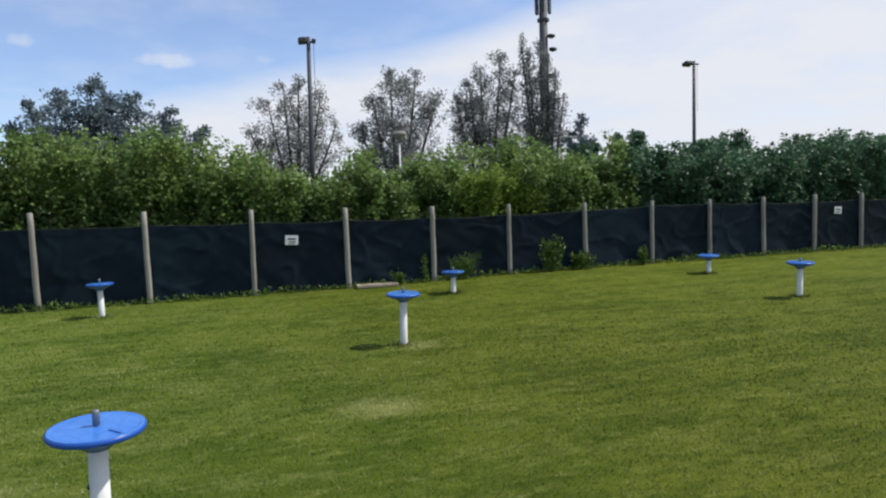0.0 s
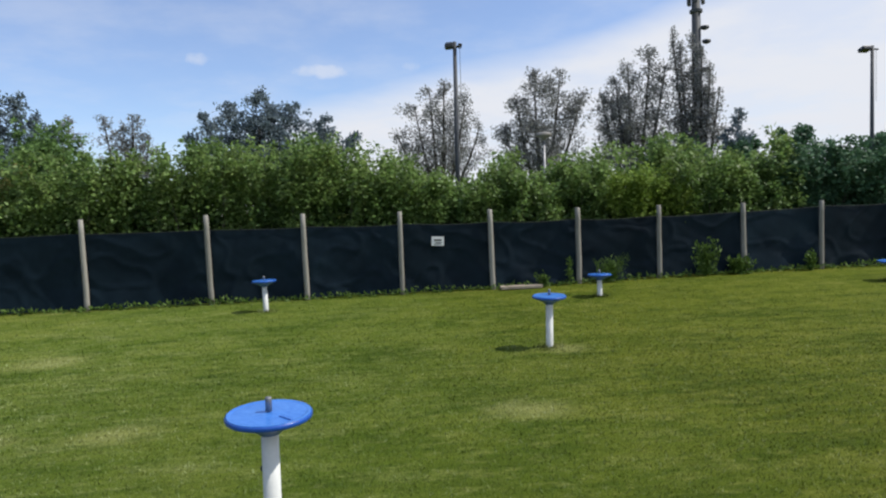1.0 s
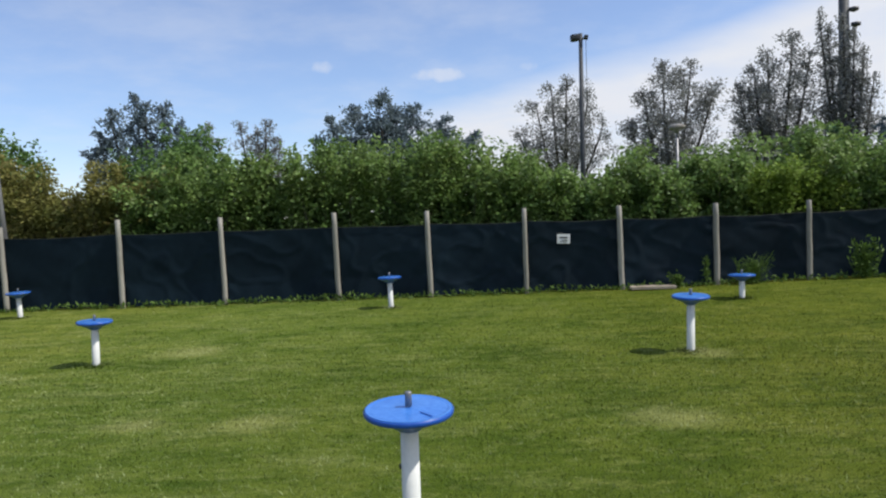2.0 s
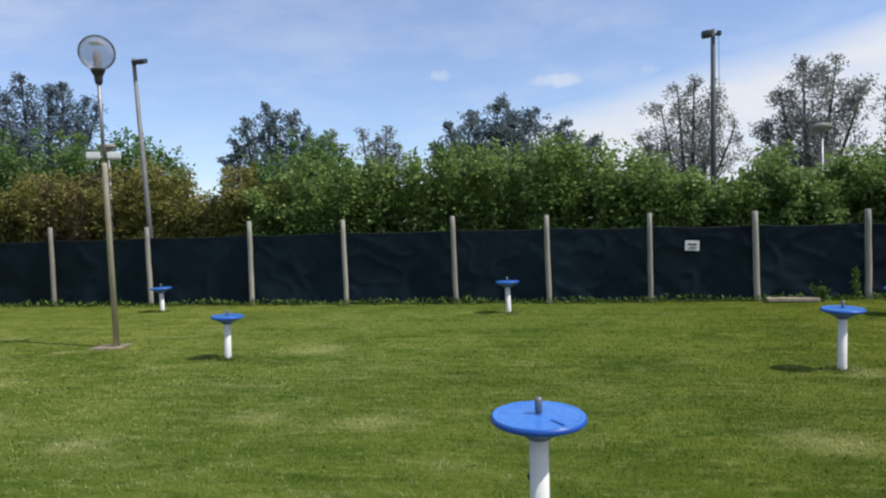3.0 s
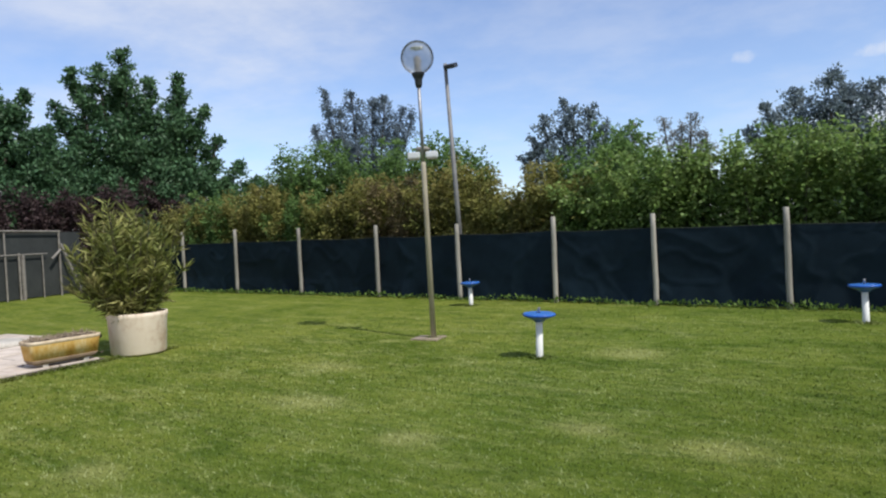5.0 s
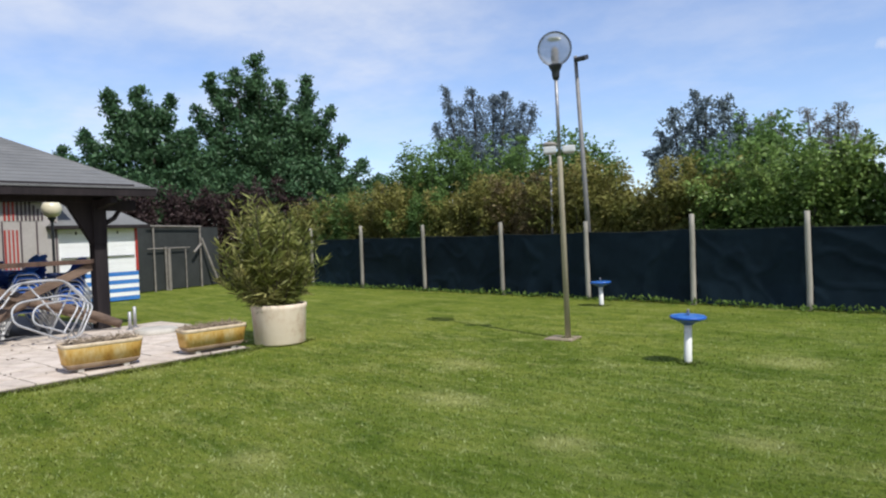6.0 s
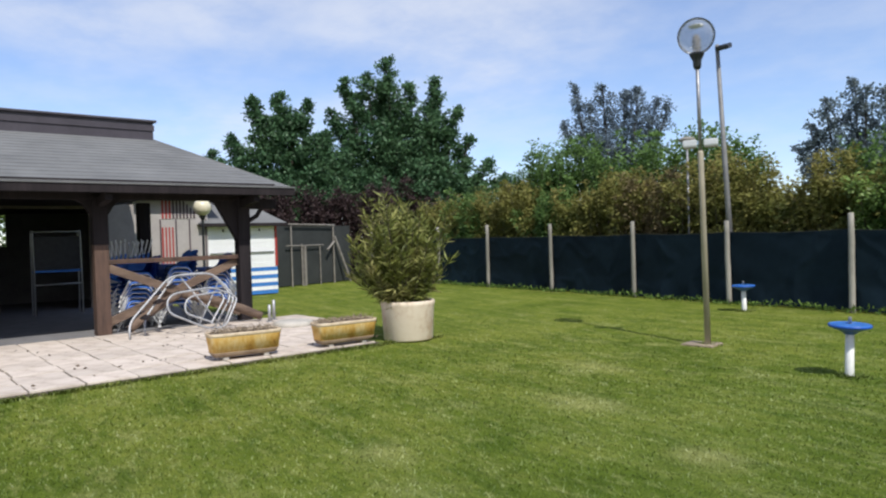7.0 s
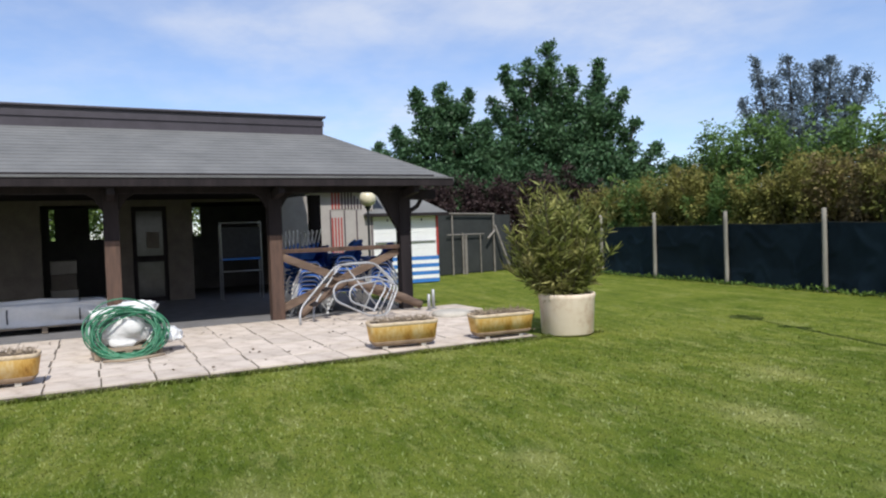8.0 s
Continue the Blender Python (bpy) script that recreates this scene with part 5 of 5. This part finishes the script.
while x < 25:
    h = hedge_rng.uniform(0.94, 1.05)
    far = x > 9.6
    yellow = 4.0 < x < 6.5 and k % 2 == 0
    shrub("hedge_shrub", "tall bright green leafy hedge shrub behind the netting" if not yellow else "light yellow green hedge shrub behind the netting", "shrub", x, 13.32 + hedge_rng.uniform(-0.15, 0.25), 1.55, 1.2, h * (0.82 if yellow else 1), "leaf_lime" if yellow else ("leaf_oak" if far else "leaf_hedge"), 100 + k, 58 if not far else 44, 255 if not far else 170, 0.094 if not far else 0.11, 0.062 if not far else 0.078, "green boundary hedge", line=hedge_height)
    x += hedge_rng.uniform(1.22, 1.48) if not far else hedge_rng.uniform(1.6, 1.9)
    k += 1
x = -3.8
while x < 25:
    shrub("hedge_shrub", "tall dark green shrub in the second hedge row", "shrub", x, 14.9 + hedge_rng.uniform(-0.2, 0.3), 1.9, 1.2, hedge_rng.uniform(0.97, 1.07), "leaf_hedge" if x < 9.6 else "leaf_oak", 300 + k, 34, 119, 0.13, 0.097, "green boundary hedge", line=lambda q: hedge_height(0.9 * q))
    x += hedge_rng.uniform(1.8, 2.2)
    k += 1
# the lower olive hedge along the left stretch and the young trees behind it
x = -8.35
while x > -25.0:
    brown = -14.0 < x < -12.4
    fresh = x < -14.5 and hedge_rng.random() < 0.12
    h = 2.87 if x > -9.3 else (2.45 if x > -10.9 else 3.06)
    label = "olive brown hedge shrub behind the netting" if brown else ("fresh green shrub in the olive hedge" if fresh else "yellowish olive hedge shrub behind the netting")
    shrub("olive_hedge_shrub", label, "shrub", x, (13.5 if x < -10 else 13.45) + hedge_rng.uniform(-0.1, 0.2), 1.85, 1.2, h * hedge_rng.uniform(0.90, 1.06), "leaf_brown" if brown else ("leaf_young" if fresh else "leaf_olive"), 500 + k, 60, 204, 0.092, 0.054, "olive boundary hedge", base=0.6)
    x -= hedge_rng.uniform(1.15, 1.42)
    k += 1
for x, y, h in ((-17.82, 14.61, 4.28), (-18.69, 14.60, 4.34), (-19.44, 14.57, 3.73), (-16.96, 14.96, 4.34), (-15.77, 15.10, 3.96), (-14.65, 15.32, 4.29), (-13.54, 15.42, 4.17), (-12.38, 15.36, 3.94), (-8.12, 14.33, 3.32), (-7.39, 15.01, 3.86)):
    shrub("young_tree", "young bright green tree behind the olive hedge", "tree", x, y, 1.5, 1.2, h, "leaf_young", 700 + k, 46, 170, 0.10, 0.08, "young trees")
    k += 1
for x, y, h, w in ((-28.70, 9.53, 3.80, 1.84), (-28.33, 10.78, 3.58, 1.84), (-27.87, 11.98, 3.53, 1.84), (-27.37, 13.14, 3.98, 1.84), (-29.00, 15.56, 4.12, 1.99), (-27.95, 16.16, 3.40, 1.99), (-29.11, 8.32, 3.60, 1.84), (-29.54, 6.87, 3.52, 2.04), (-29.95, 4.64, 3.43, 2.45)):
    shrub("purple_shrub", "dark purple leaved shrub behind the gate", "shrub", x, y, w, 1.4, h, "leaf_purple", 800 + k, 52, 150, 0.11, 0.085, "purple shrubs")
    k += 1


def tree(name, label, x, y, leaders, mat, seed, leaves, leaf, trunk=0.16, fork=0.16, low=0.10, rise=0.9, clump=0.30, fill=9, spire=0.65):
    """A tapered trunk that forks into upright leaders (x, y, height, reach), each with rising limbs, twigs and clumps of leaves."""
    t = thing(name, label, "tree", pose(x, y, 0))
    rng = np.random.default_rng(seed)
    wood, clumps, sizes = bmesh.new(), [], []
    tall = max(q[2] for q in leaders)
    airy = mat in ("leaf_grey_haze", "leaf_blue_haze")
    mean = np.mean([q[:2] for q in leaders], 0)
    tube([(mean[0], mean[1], 0), (mean[0], mean[1], tall * fork)], [trunk, trunk * 0.8], 8, wood)
    for dx, dy, h, r in leaders:
        foot = np.array([mean[0], mean[1], tall * fork])
        tip = np.array([dx, dy, h - 0.12])
        stem = []
        for f in np.linspace(0, 1, 7):
            g = f ** 0.6
            stem.append(np.array([foot[0] + (tip[0] - foot[0]) * g, foot[1] + (tip[1] - foot[1]) * g, foot[2] + (tip[2] - foot[2]) * f]))
        tube(stem, [trunk * 0.5 * (1 - 0.9 * f) + 0.008 for f in np.linspace(0, 1, 7)], 6, wood)
        n = max(9, int(fill * (0.9 if airy else 0.8) * (h - foot[2])))
        for i in range(n):
            f = low + (1 - low) * (i + rng.uniform(0, 1)) / n
            p0 = np.array([np.interp(f, np.linspace(0, 1, 7), [q[k] for q in stem]) for k in range(3)])
            ln = r * (0.12 + 1.05 * (1 - f) ** spire) * rng.uniform(0.55, 1.15)
            an = rng.uniform(0, math.tau)
            p1 = p0 + np.array([math.cos(an) * ln, math.sin(an) * ln, ln * rise * rng.uniform(0.5, 1.4)])
            p1[2] = min(p1[2], h * rng.uniform(0.96, 1.0))
            r0 = 0.008 + trunk * 0.07 * (1 - f)
            tube([p0, (p0 + p1) / 2 - (0, 0, 0.08 * ln), p1], [r0, r0 * 0.65, r0 * 0.3], 4, wood)
            for q in (0.35, 0.6, 0.8, 1.0):
                b0 = p0 + (p1 - p0) * q
                b1 = b0 + rng.normal(0, 1, 3) * 0.24 * ln * (1, 1, 0.6) + (0, 0, 0.10 * ln)
                clumps.append(b1)
                sizes.append(clump * (0.35 + 0.65 * ln / r) * rng.uniform(0.6, 1.25))
    part("trunk", wood, "bark", t)
    clumps, sizes = np.array(clumps), np.array(sizes)
    weight = sizes ** 1.7
    pick = rng.choice(len(clumps), leaves, p=weight / weight.sum())
    ball = unit(rng.normal(0, 1, (leaves, 3))) * rng.uniform(0, 1, (leaves, 1)) ** 0.55
    off = ball * sizes[pick][:, None] * ((0.85, 0.85, 0.95) if airy else (1.0, 1.0, 0.78))
    dr = ball * 0.6 + rng.normal(0, 0.6, (leaves, 3)) + (0, 0, 0.25)
    mesh_object("crown", leaf_mesh("crown", clumps[pick] + off, dr, leaf * (0.95 if airy else 1.1), leaf * (0.55 if airy else 0.72), rng, 0.4 if airy else 1.0), M[mat], t)
    return t


GREY, DARK = "airy hazy grey green tree far beyond the hedge", "dense dark hazy blue green tree far beyond the hedge"
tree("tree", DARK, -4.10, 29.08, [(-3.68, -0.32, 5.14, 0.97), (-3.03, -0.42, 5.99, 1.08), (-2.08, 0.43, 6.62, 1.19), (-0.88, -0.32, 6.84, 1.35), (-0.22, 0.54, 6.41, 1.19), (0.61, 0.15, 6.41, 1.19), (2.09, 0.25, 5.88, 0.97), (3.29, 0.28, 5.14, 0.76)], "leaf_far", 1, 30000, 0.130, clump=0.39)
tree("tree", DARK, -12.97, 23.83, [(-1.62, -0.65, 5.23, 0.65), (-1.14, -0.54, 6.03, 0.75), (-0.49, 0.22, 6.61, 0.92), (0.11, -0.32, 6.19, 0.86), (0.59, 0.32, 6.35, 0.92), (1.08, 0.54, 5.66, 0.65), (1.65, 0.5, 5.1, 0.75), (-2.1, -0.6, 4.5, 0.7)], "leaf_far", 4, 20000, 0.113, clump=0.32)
tree("tree", GREY, -11.81, 26.24, [(-0.43, -0.08, 5.24, 0.76), (0.17, 0.08, 5.72, 0.86)], "leaf_grey_haze", 3, 5000, 0.108, clump=0.30)
tree("tree", GREY, -10.39, 28.08, [(-0.54, -0.18, 5.99, 0.87), (0.05, 0.32, 5.62, 0.87), (0.49, 0.16, 6.09, 0.87), (1.08, 0.22, 5.24, 0.76)], "leaf_grey_haze", 23, 9000, 0.108, clump=0.30)
tree("tree", GREY, 2.74, 26.27, [(-1.83, 0.14, 4.79, 1.07), (-1.07, 0.14, 5.85, 1.18), (-0.43, 0.32, 6.48, 1.29), (0.11, -0.21, 6.74, 1.29), (0.97, -0.10, 6.16, 1.29), (1.50, -0.16, 4.90, 1.07)], "leaf_grey_haze", 5, 13500, 0.091, clump=0.35, fork=0.28, fill=6)
tree("tree", GREY, 6.56, 25.48, [(-1.44, 0.32, 4.88, 0.85), (-0.88, 0.22, 5.98, 0.96), (-0.16, 0.06, 6.93, 1.33), (0.85, -0.20, 6.93, 1.33), (1.55, -0.41, 5.72, 1.01)], "leaf_grey_haze", 6, 18000, 0.096, clump=0.40, fork=0.28, fill=6)
tree("tree", GREY, 10.31, 24.77, [(-1.28, 0.45, 5.92, 0.85), (-0.74, 0.32, 6.55, 0.90), (-0.29, 0.14, 7.07, 1.22), (0.49, -0.18, 7.54, 1.17), (1.01, -0.38, 6.86, 0.96)], "leaf_grey_haze", 7, 18000, 0.096, clump=0.39, fork=0.26, fill=6)
tree("poplar", "slim poplar with upright limbs beside the telephone tower", 12.25, 23.9, [(-0.70, 0.35, 8.27, 0.38), (-0.48, 0.21, 7.59, 0.43), (0.00, 0.10, 8.00, 0.38), (0.27, -0.10, 7.48, 0.43), (0.53, -0.21, 6.75, 0.45), (0.80, -0.33, 5.71, 0.53)], "leaf_grey_haze", 8, 15000, 0.090, rise=2.4, clump=0.30, fork=0.2, fill=8)
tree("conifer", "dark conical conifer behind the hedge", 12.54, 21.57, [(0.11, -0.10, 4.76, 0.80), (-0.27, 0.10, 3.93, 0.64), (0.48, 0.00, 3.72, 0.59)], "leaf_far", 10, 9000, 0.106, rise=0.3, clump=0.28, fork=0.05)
low_rng = random.Random(63)
for i, (x, y, h, w) in enumerate(((14.86, 21.41, 4.14, 0.59), (16.97, 20.21, 3.72, 0.64), (18.14, 19.50, 3.83, 0.64), (19.74, 18.18, 3.62, 0.60), (21.09, 17.21, 3.60, 0.62), (22.81, 16.61, 3.70, 0.66), (10.12, 20.46, 3.82, 0.64), (12.44, 20.94, 3.62, 0.64))):
    tree("tree", "low bushy green tree behind the hedge", x, y, [(low_rng.uniform(-0.9, 0.9), low_rng.uniform(-0.6, 0.6), h * low_rng.uniform(0.85, 1.0), w) for k in range(5)], "leaf_oak", 40 + i, 7500, 0.10, trunk=0.08, rise=1.6, clump=0.26, fork=0.1)
tree("tree", GREY.replace("airy", "tall"), -21.07, 20.92, [(-1.79, -1.46, 6.38, 0.67), (-1.38, -1.28, 7.88, 0.69), (-0.95, -0.90, 7.05, 0.73), (-0.55, -0.48, 7.77, 0.81), (0.02, 0.22, 7.49, 0.81), (0.63, 0.34, 7.55, 0.84), (1.01, 1.01, 7.05, 0.78), (1.40, 1.12, 6.72, 0.73)], "leaf_blue_haze", 11, 27000, 0.112, rise=1.5, clump=0.28, fork=0.22)
OAK = "large dense dark green leafy tree"
tree("oak_tree", OAK + " behind the purple shrubs", -29.79, 15.49, [(-1.66, -2.77, 7.79, 1.22), (-1.24, -2.25, 9.32, 1.11), (-0.90, -1.33, 9.48, 1.27), (-1.00, -0.33, 9.10, 1.44), (-0.33, -0.48, 10.14, 1.38), (0.22, 0.46, 8.99, 1.44), (0.86, 1.48, 9.21, 1.22), (0.22, 1.77, 8.22, 1.33), (1.40, 2.32, 7.79, 1.11), (1.66, 2.88, 6.47, 1.00), (-1.5, -3.5, 6.6, 1.25), (-0.6, -3.2, 5.3, 1.3), (1.9, 3.7, 5.3, 1.1), (2.0, 4.6, 4.6, 1.0)], "leaf_oak", 12, 92000, 0.160, trunk=0.26, clump=0.52, fork=0.05, low=0.04, rise=0.7, spire=0.78)
tree("oak_tree", OAK + " behind the pavilion", -30.40, 9.32, [(-0.45, -1.43, 6.33, 1.02), (-0.20, -0.56, 7.84, 1.02), (0.12, 0.39, 8.14, 1.12), (0.55, 1.51, 7.84, 1.12), (0.31, 0.92, 7.33, 1.22), (0.71, 2.24, 6.53, 1.02), (0.9, 3.1, 5.7, 1.2), (0.5, 2.7, 4.8, 1.2), (-0.4, -2.2, 5.2, 1.1)], "leaf_oak", 13, 62000, 0.148, trunk=0.22, clump=0.47, fork=0.05, low=0.04, rise=0.7, spire=0.78)
tree("oak_tree", OAK + " behind the cabins", -34.61, 7.59, [(0.07, 0.36, 6.06, 0.82), (-0.06, -0.24, 5.65, 0.82), (-0.10, -1.02, 5.05, 0.92), (0.10, 1.22, 5.35, 0.92)], "leaf_oak", 14, 14000, 0.153, trunk=0.22, clump=0.41, fork=0.10, rise=0.6)
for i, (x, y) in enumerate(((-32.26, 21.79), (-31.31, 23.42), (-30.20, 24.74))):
    tree("tree", "low hazy pale green tree in the distance beyond the gate", x, y, [(low_rng.uniform(-1.1, 1.1), low_rng.uniform(-0.6, 0.6), low_rng.uniform(4.4, 5.1), 0.9) for q in range(5)], "leaf_far", 70 + i, 6000, 0.14, trunk=0.10, clump=0.4, fork=0.1)
for i, (x, y) in enumerate(((-28.14, -7.71), (-28.55, -6.28), (-28.15, -4.78), (-28.55, -3.35), (-27.94, -1.90), (-27.93, -0.37))):
    shrub("rear_shrub", "green shrub behind the pavilion", "shrub", x, y, 2.4, 1.8, 3.9, "leaf_hedge", 900 + i, 44, 110, 0.14, 0.11, "shrubs behind the pavilion")


# a pale house far behind the hedge gap
def far_house():
    t = thing("house", "pale orange house behind the hedge gap", "house", pose(-19.07, 25.79, 0.06, 0, 0, 30))
    part("wall", box((6.0, 4.0, 2.5), (0, 0, 1.25)), "far_plaster", t)
    part("roof", box((6.5, 4.6, 0.25), (0, 0, 2.6), bevel=0.05), "brown_wood", t)
    part("window", box((0.9, 0.05, 1.0), (-1.2, -2.0, 1.4)), "glass_dark", t)


far_house()


# ---- weeds and grass ----
def weeds():
    rng = np.random.default_rng(77)
    c, d = [], []
    for xa, xb, dens in ((-26, 24, 74),):
        n = int((xb - xa) * dens)
        xs = rng.uniform(xa, xb, n)
        lump = 0.5 + 0.5 * np.sin(xs * 2.3) * np.sin(xs * 0.9 + 1)
        ys = np.array([fence_y(v) for v in xs]) - 0.10 + rng.normal(0, 0.07, n)
        zs = ground_z(xs, ys) + rng.uniform(0, 0.10, n) * (0.4 + lump)
        c.append(np.stack([xs, ys, zs], 1))
        d.append(np.stack([rng.normal(0, 0.7, n), rng.normal(-0.2, 0.5, n), rng.uniform(0.1, 1.0, n)], 1))
    c, d = np.concatenate(c), np.concatenate(d)
    ob = mesh_object("weeds", leaf_mesh("weeds", c, d, 0.085, 0.04, rng), M["leaf_weed"])
    tagged(ob, "low leafy weeds along the fence foot", "weeds", kind="stuff")


weeds()


def weed_clump(label, x, y, h, w, n, leaf, width, seed):
    t = thing("weed_clump", label, "plant", pose(x, y, float(ground_z(x, y)) - 0.02), "weeds at the fence")
    rng = np.random.default_rng(seed)
    c, d, st = [], [], bmesh.new()
    for s in range(n):
        a, r = rng.uniform(0, math.tau), rng.uniform(0, w)
        hh = h * rng.uniform(0.55, 1.0)
        tip = np.array([r * math.cos(a), 0.4 * r * math.sin(a), hh])
        tube([(tip[0] * 0.4, tip[1] * 0.4, 0), tip * (0.75, 0.75, 0.55), tip], [0.006, 0.005, 0.002], 4, st)
        f = rng.uniform(0.15, 1, 16)[:, None]
        c.append(tip * f * (1, 1, 1) + rng.normal(0, 0.02, (16, 3)))
        d.append(rng.normal(0, 0.6, (16, 3)) + (0, -0.2, 0.5))
    part("branchwork", st, "leaf_weed", t)
    mesh_object("foliage", leaf_mesh("foliage", np.concatenate(c), np.concatenate(d), leaf, width, rng), M["leaf_weed"], t)


weed_clump("tall leafy weeds growing against the netting", 6.62, 12.04, 0.82, 0.42, 26, 0.10, 0.05, 5)
weed_clump("low leafy weeds beside a fence post", 7.35, 12.02, 0.40, 0.35, 18, 0.10, 0.06, 6)
weed_clump("small leafy weed against the netting", 8.92, 12.02, 0.42, 0.14, 9, 0.10, 0.07, 7)
weed_clump("dry tall grass clump beside a fence post", 4.55, 12.02, 0.55, 0.42, 40, 0.16, 0.012, 8)
weed_clump("thin tall weed against the netting", 3.72, 12.05, 0.6, 0.10, 5, 0.08, 0.03, 9)
weed_clump("small leafy weed at the end of a stone slab", 3.15, 11.95, 0.30, 0.22, 10, 0.07, 0.04, 10)
slab = thing("stone_slab", "long pale stone slab at the fence foot", "slab", pose(2.68, 11.93, 0.05, 0, 0, -1))
part("slab_body", box((0.84, 0.24, 0.06), (0, 0, 0.015), bevel=0.012), "worn_slab", slab)


def in_front(x, y):
    """Distance out of the pavilion's front, and along it."""
    c7, s7 = math.cos(radians(7.05)), math.sin(radians(7.05))
    u, v = x + 15.367, y - 3.438
    return u * c7 + v * s7, v * c7 - u * s7


def grass():
    """Short blades on the near lawn; farther off the relief of the lawn takes over."""
    rng = np.random.default_rng(55)
    n = 1050000
    r = 16.0 * rng.uniform(0, 1, n) ** 0.72
    a = rng.uniform(0, math.tau, n)
    x, y = -0.8 + r * np.cos(a), -1.2 + r * np.sin(a)
    fade = np.clip((16.0 - r) / 10.0, 0, 1)
    front, side = in_front(x, y)
    edge = 4.70 + 0.05 * np.sin(side * 3.1) + 0.04 * np.sin(side * 7.7 + 1)
    paved = (front < edge) & (side < 0.40 + (4.70 - front) * 0.24)
    keep = ~paved & (front > 0.2) & (y < 12.05) & (rng.uniform(0, 1, n) < fade)
    # longer tufts along the paving's edge
    m = 16000
    es = rng.uniform(-9.5, 1.2, m)
    ef = 4.66 + np.abs(rng.normal(0, 0.05, m)) - 0.05 * (np.sin(es * 5.3) > 0.2) + 0.02 * np.sin(es * 13)
    c7, s7 = math.cos(radians(7.05)), math.sin(radians(7.05))
    ex, ey = -15.367 + ef * c7 - es * s7, 3.438 + ef * s7 + es * c7
    # and round the feet of the tables and the lamp
    feet = np.array([(q[0], q[1]) for q in TABLES] + [(-7.68, 7.70)])
    own = rng.integers(0, len(feet), 3200)
    ta, tr = rng.uniform(0, math.tau, 3200), 0.05 + np.abs(rng.normal(0, 0.07, 3200))
    fx, fy = feet[own, 0] + tr * np.cos(ta), feet[own, 1] + tr * np.sin(ta)
    x, y = np.concatenate([x, ex, fx]), np.concatenate([y, ey, fy])
    keep = np.concatenate([keep, np.ones(m + 3200, bool)])
    tuft = np.concatenate([np.ones(n), np.full(m, 2.1), np.full(3200, 2.0)])[keep]
    x, y = x[keep], y[keep]
    n = len(x)
    h = rng.uniform(0.010, 0.029, n) * (0.75 + 0.5 * rng.uniform(0, 1, n)) * tuft
    far = np.clip(np.hypot(x + 0.8, y + 1.2) / 4.0, 0.8, 2.2)
    az, lean = rng.uniform(0, math.tau, n), rng.uniform(0.3, 1.7, n)
    wz = az + rng.uniform(-0.6, 0.6, n) + math.pi / 2
    w = 0.0035 * far
    z = ground_z(x, y) - 0.004
    v = np.empty((n, 3, 3))
    v[:, 0] = np.stack([x - np.cos(wz) * w, y - np.sin(wz) * w, z], 1)
    v[:, 1] = np.stack([x + np.cos(wz) * w, y + np.sin(wz) * w, z], 1)
    v[:, 2] = np.stack([x + np.cos(az) * h * lean, y + np.sin(az) * h * lean, z + h], 1)
    me = raw_mesh("grass", v.reshape(-1, 3), 3, np.arange(3 * n).reshape(n, 3))
    tagged(mesh_object("grass", me, M["blade"]), "short green grass blades of the lawn", "grass", kind="stuff")


grass()
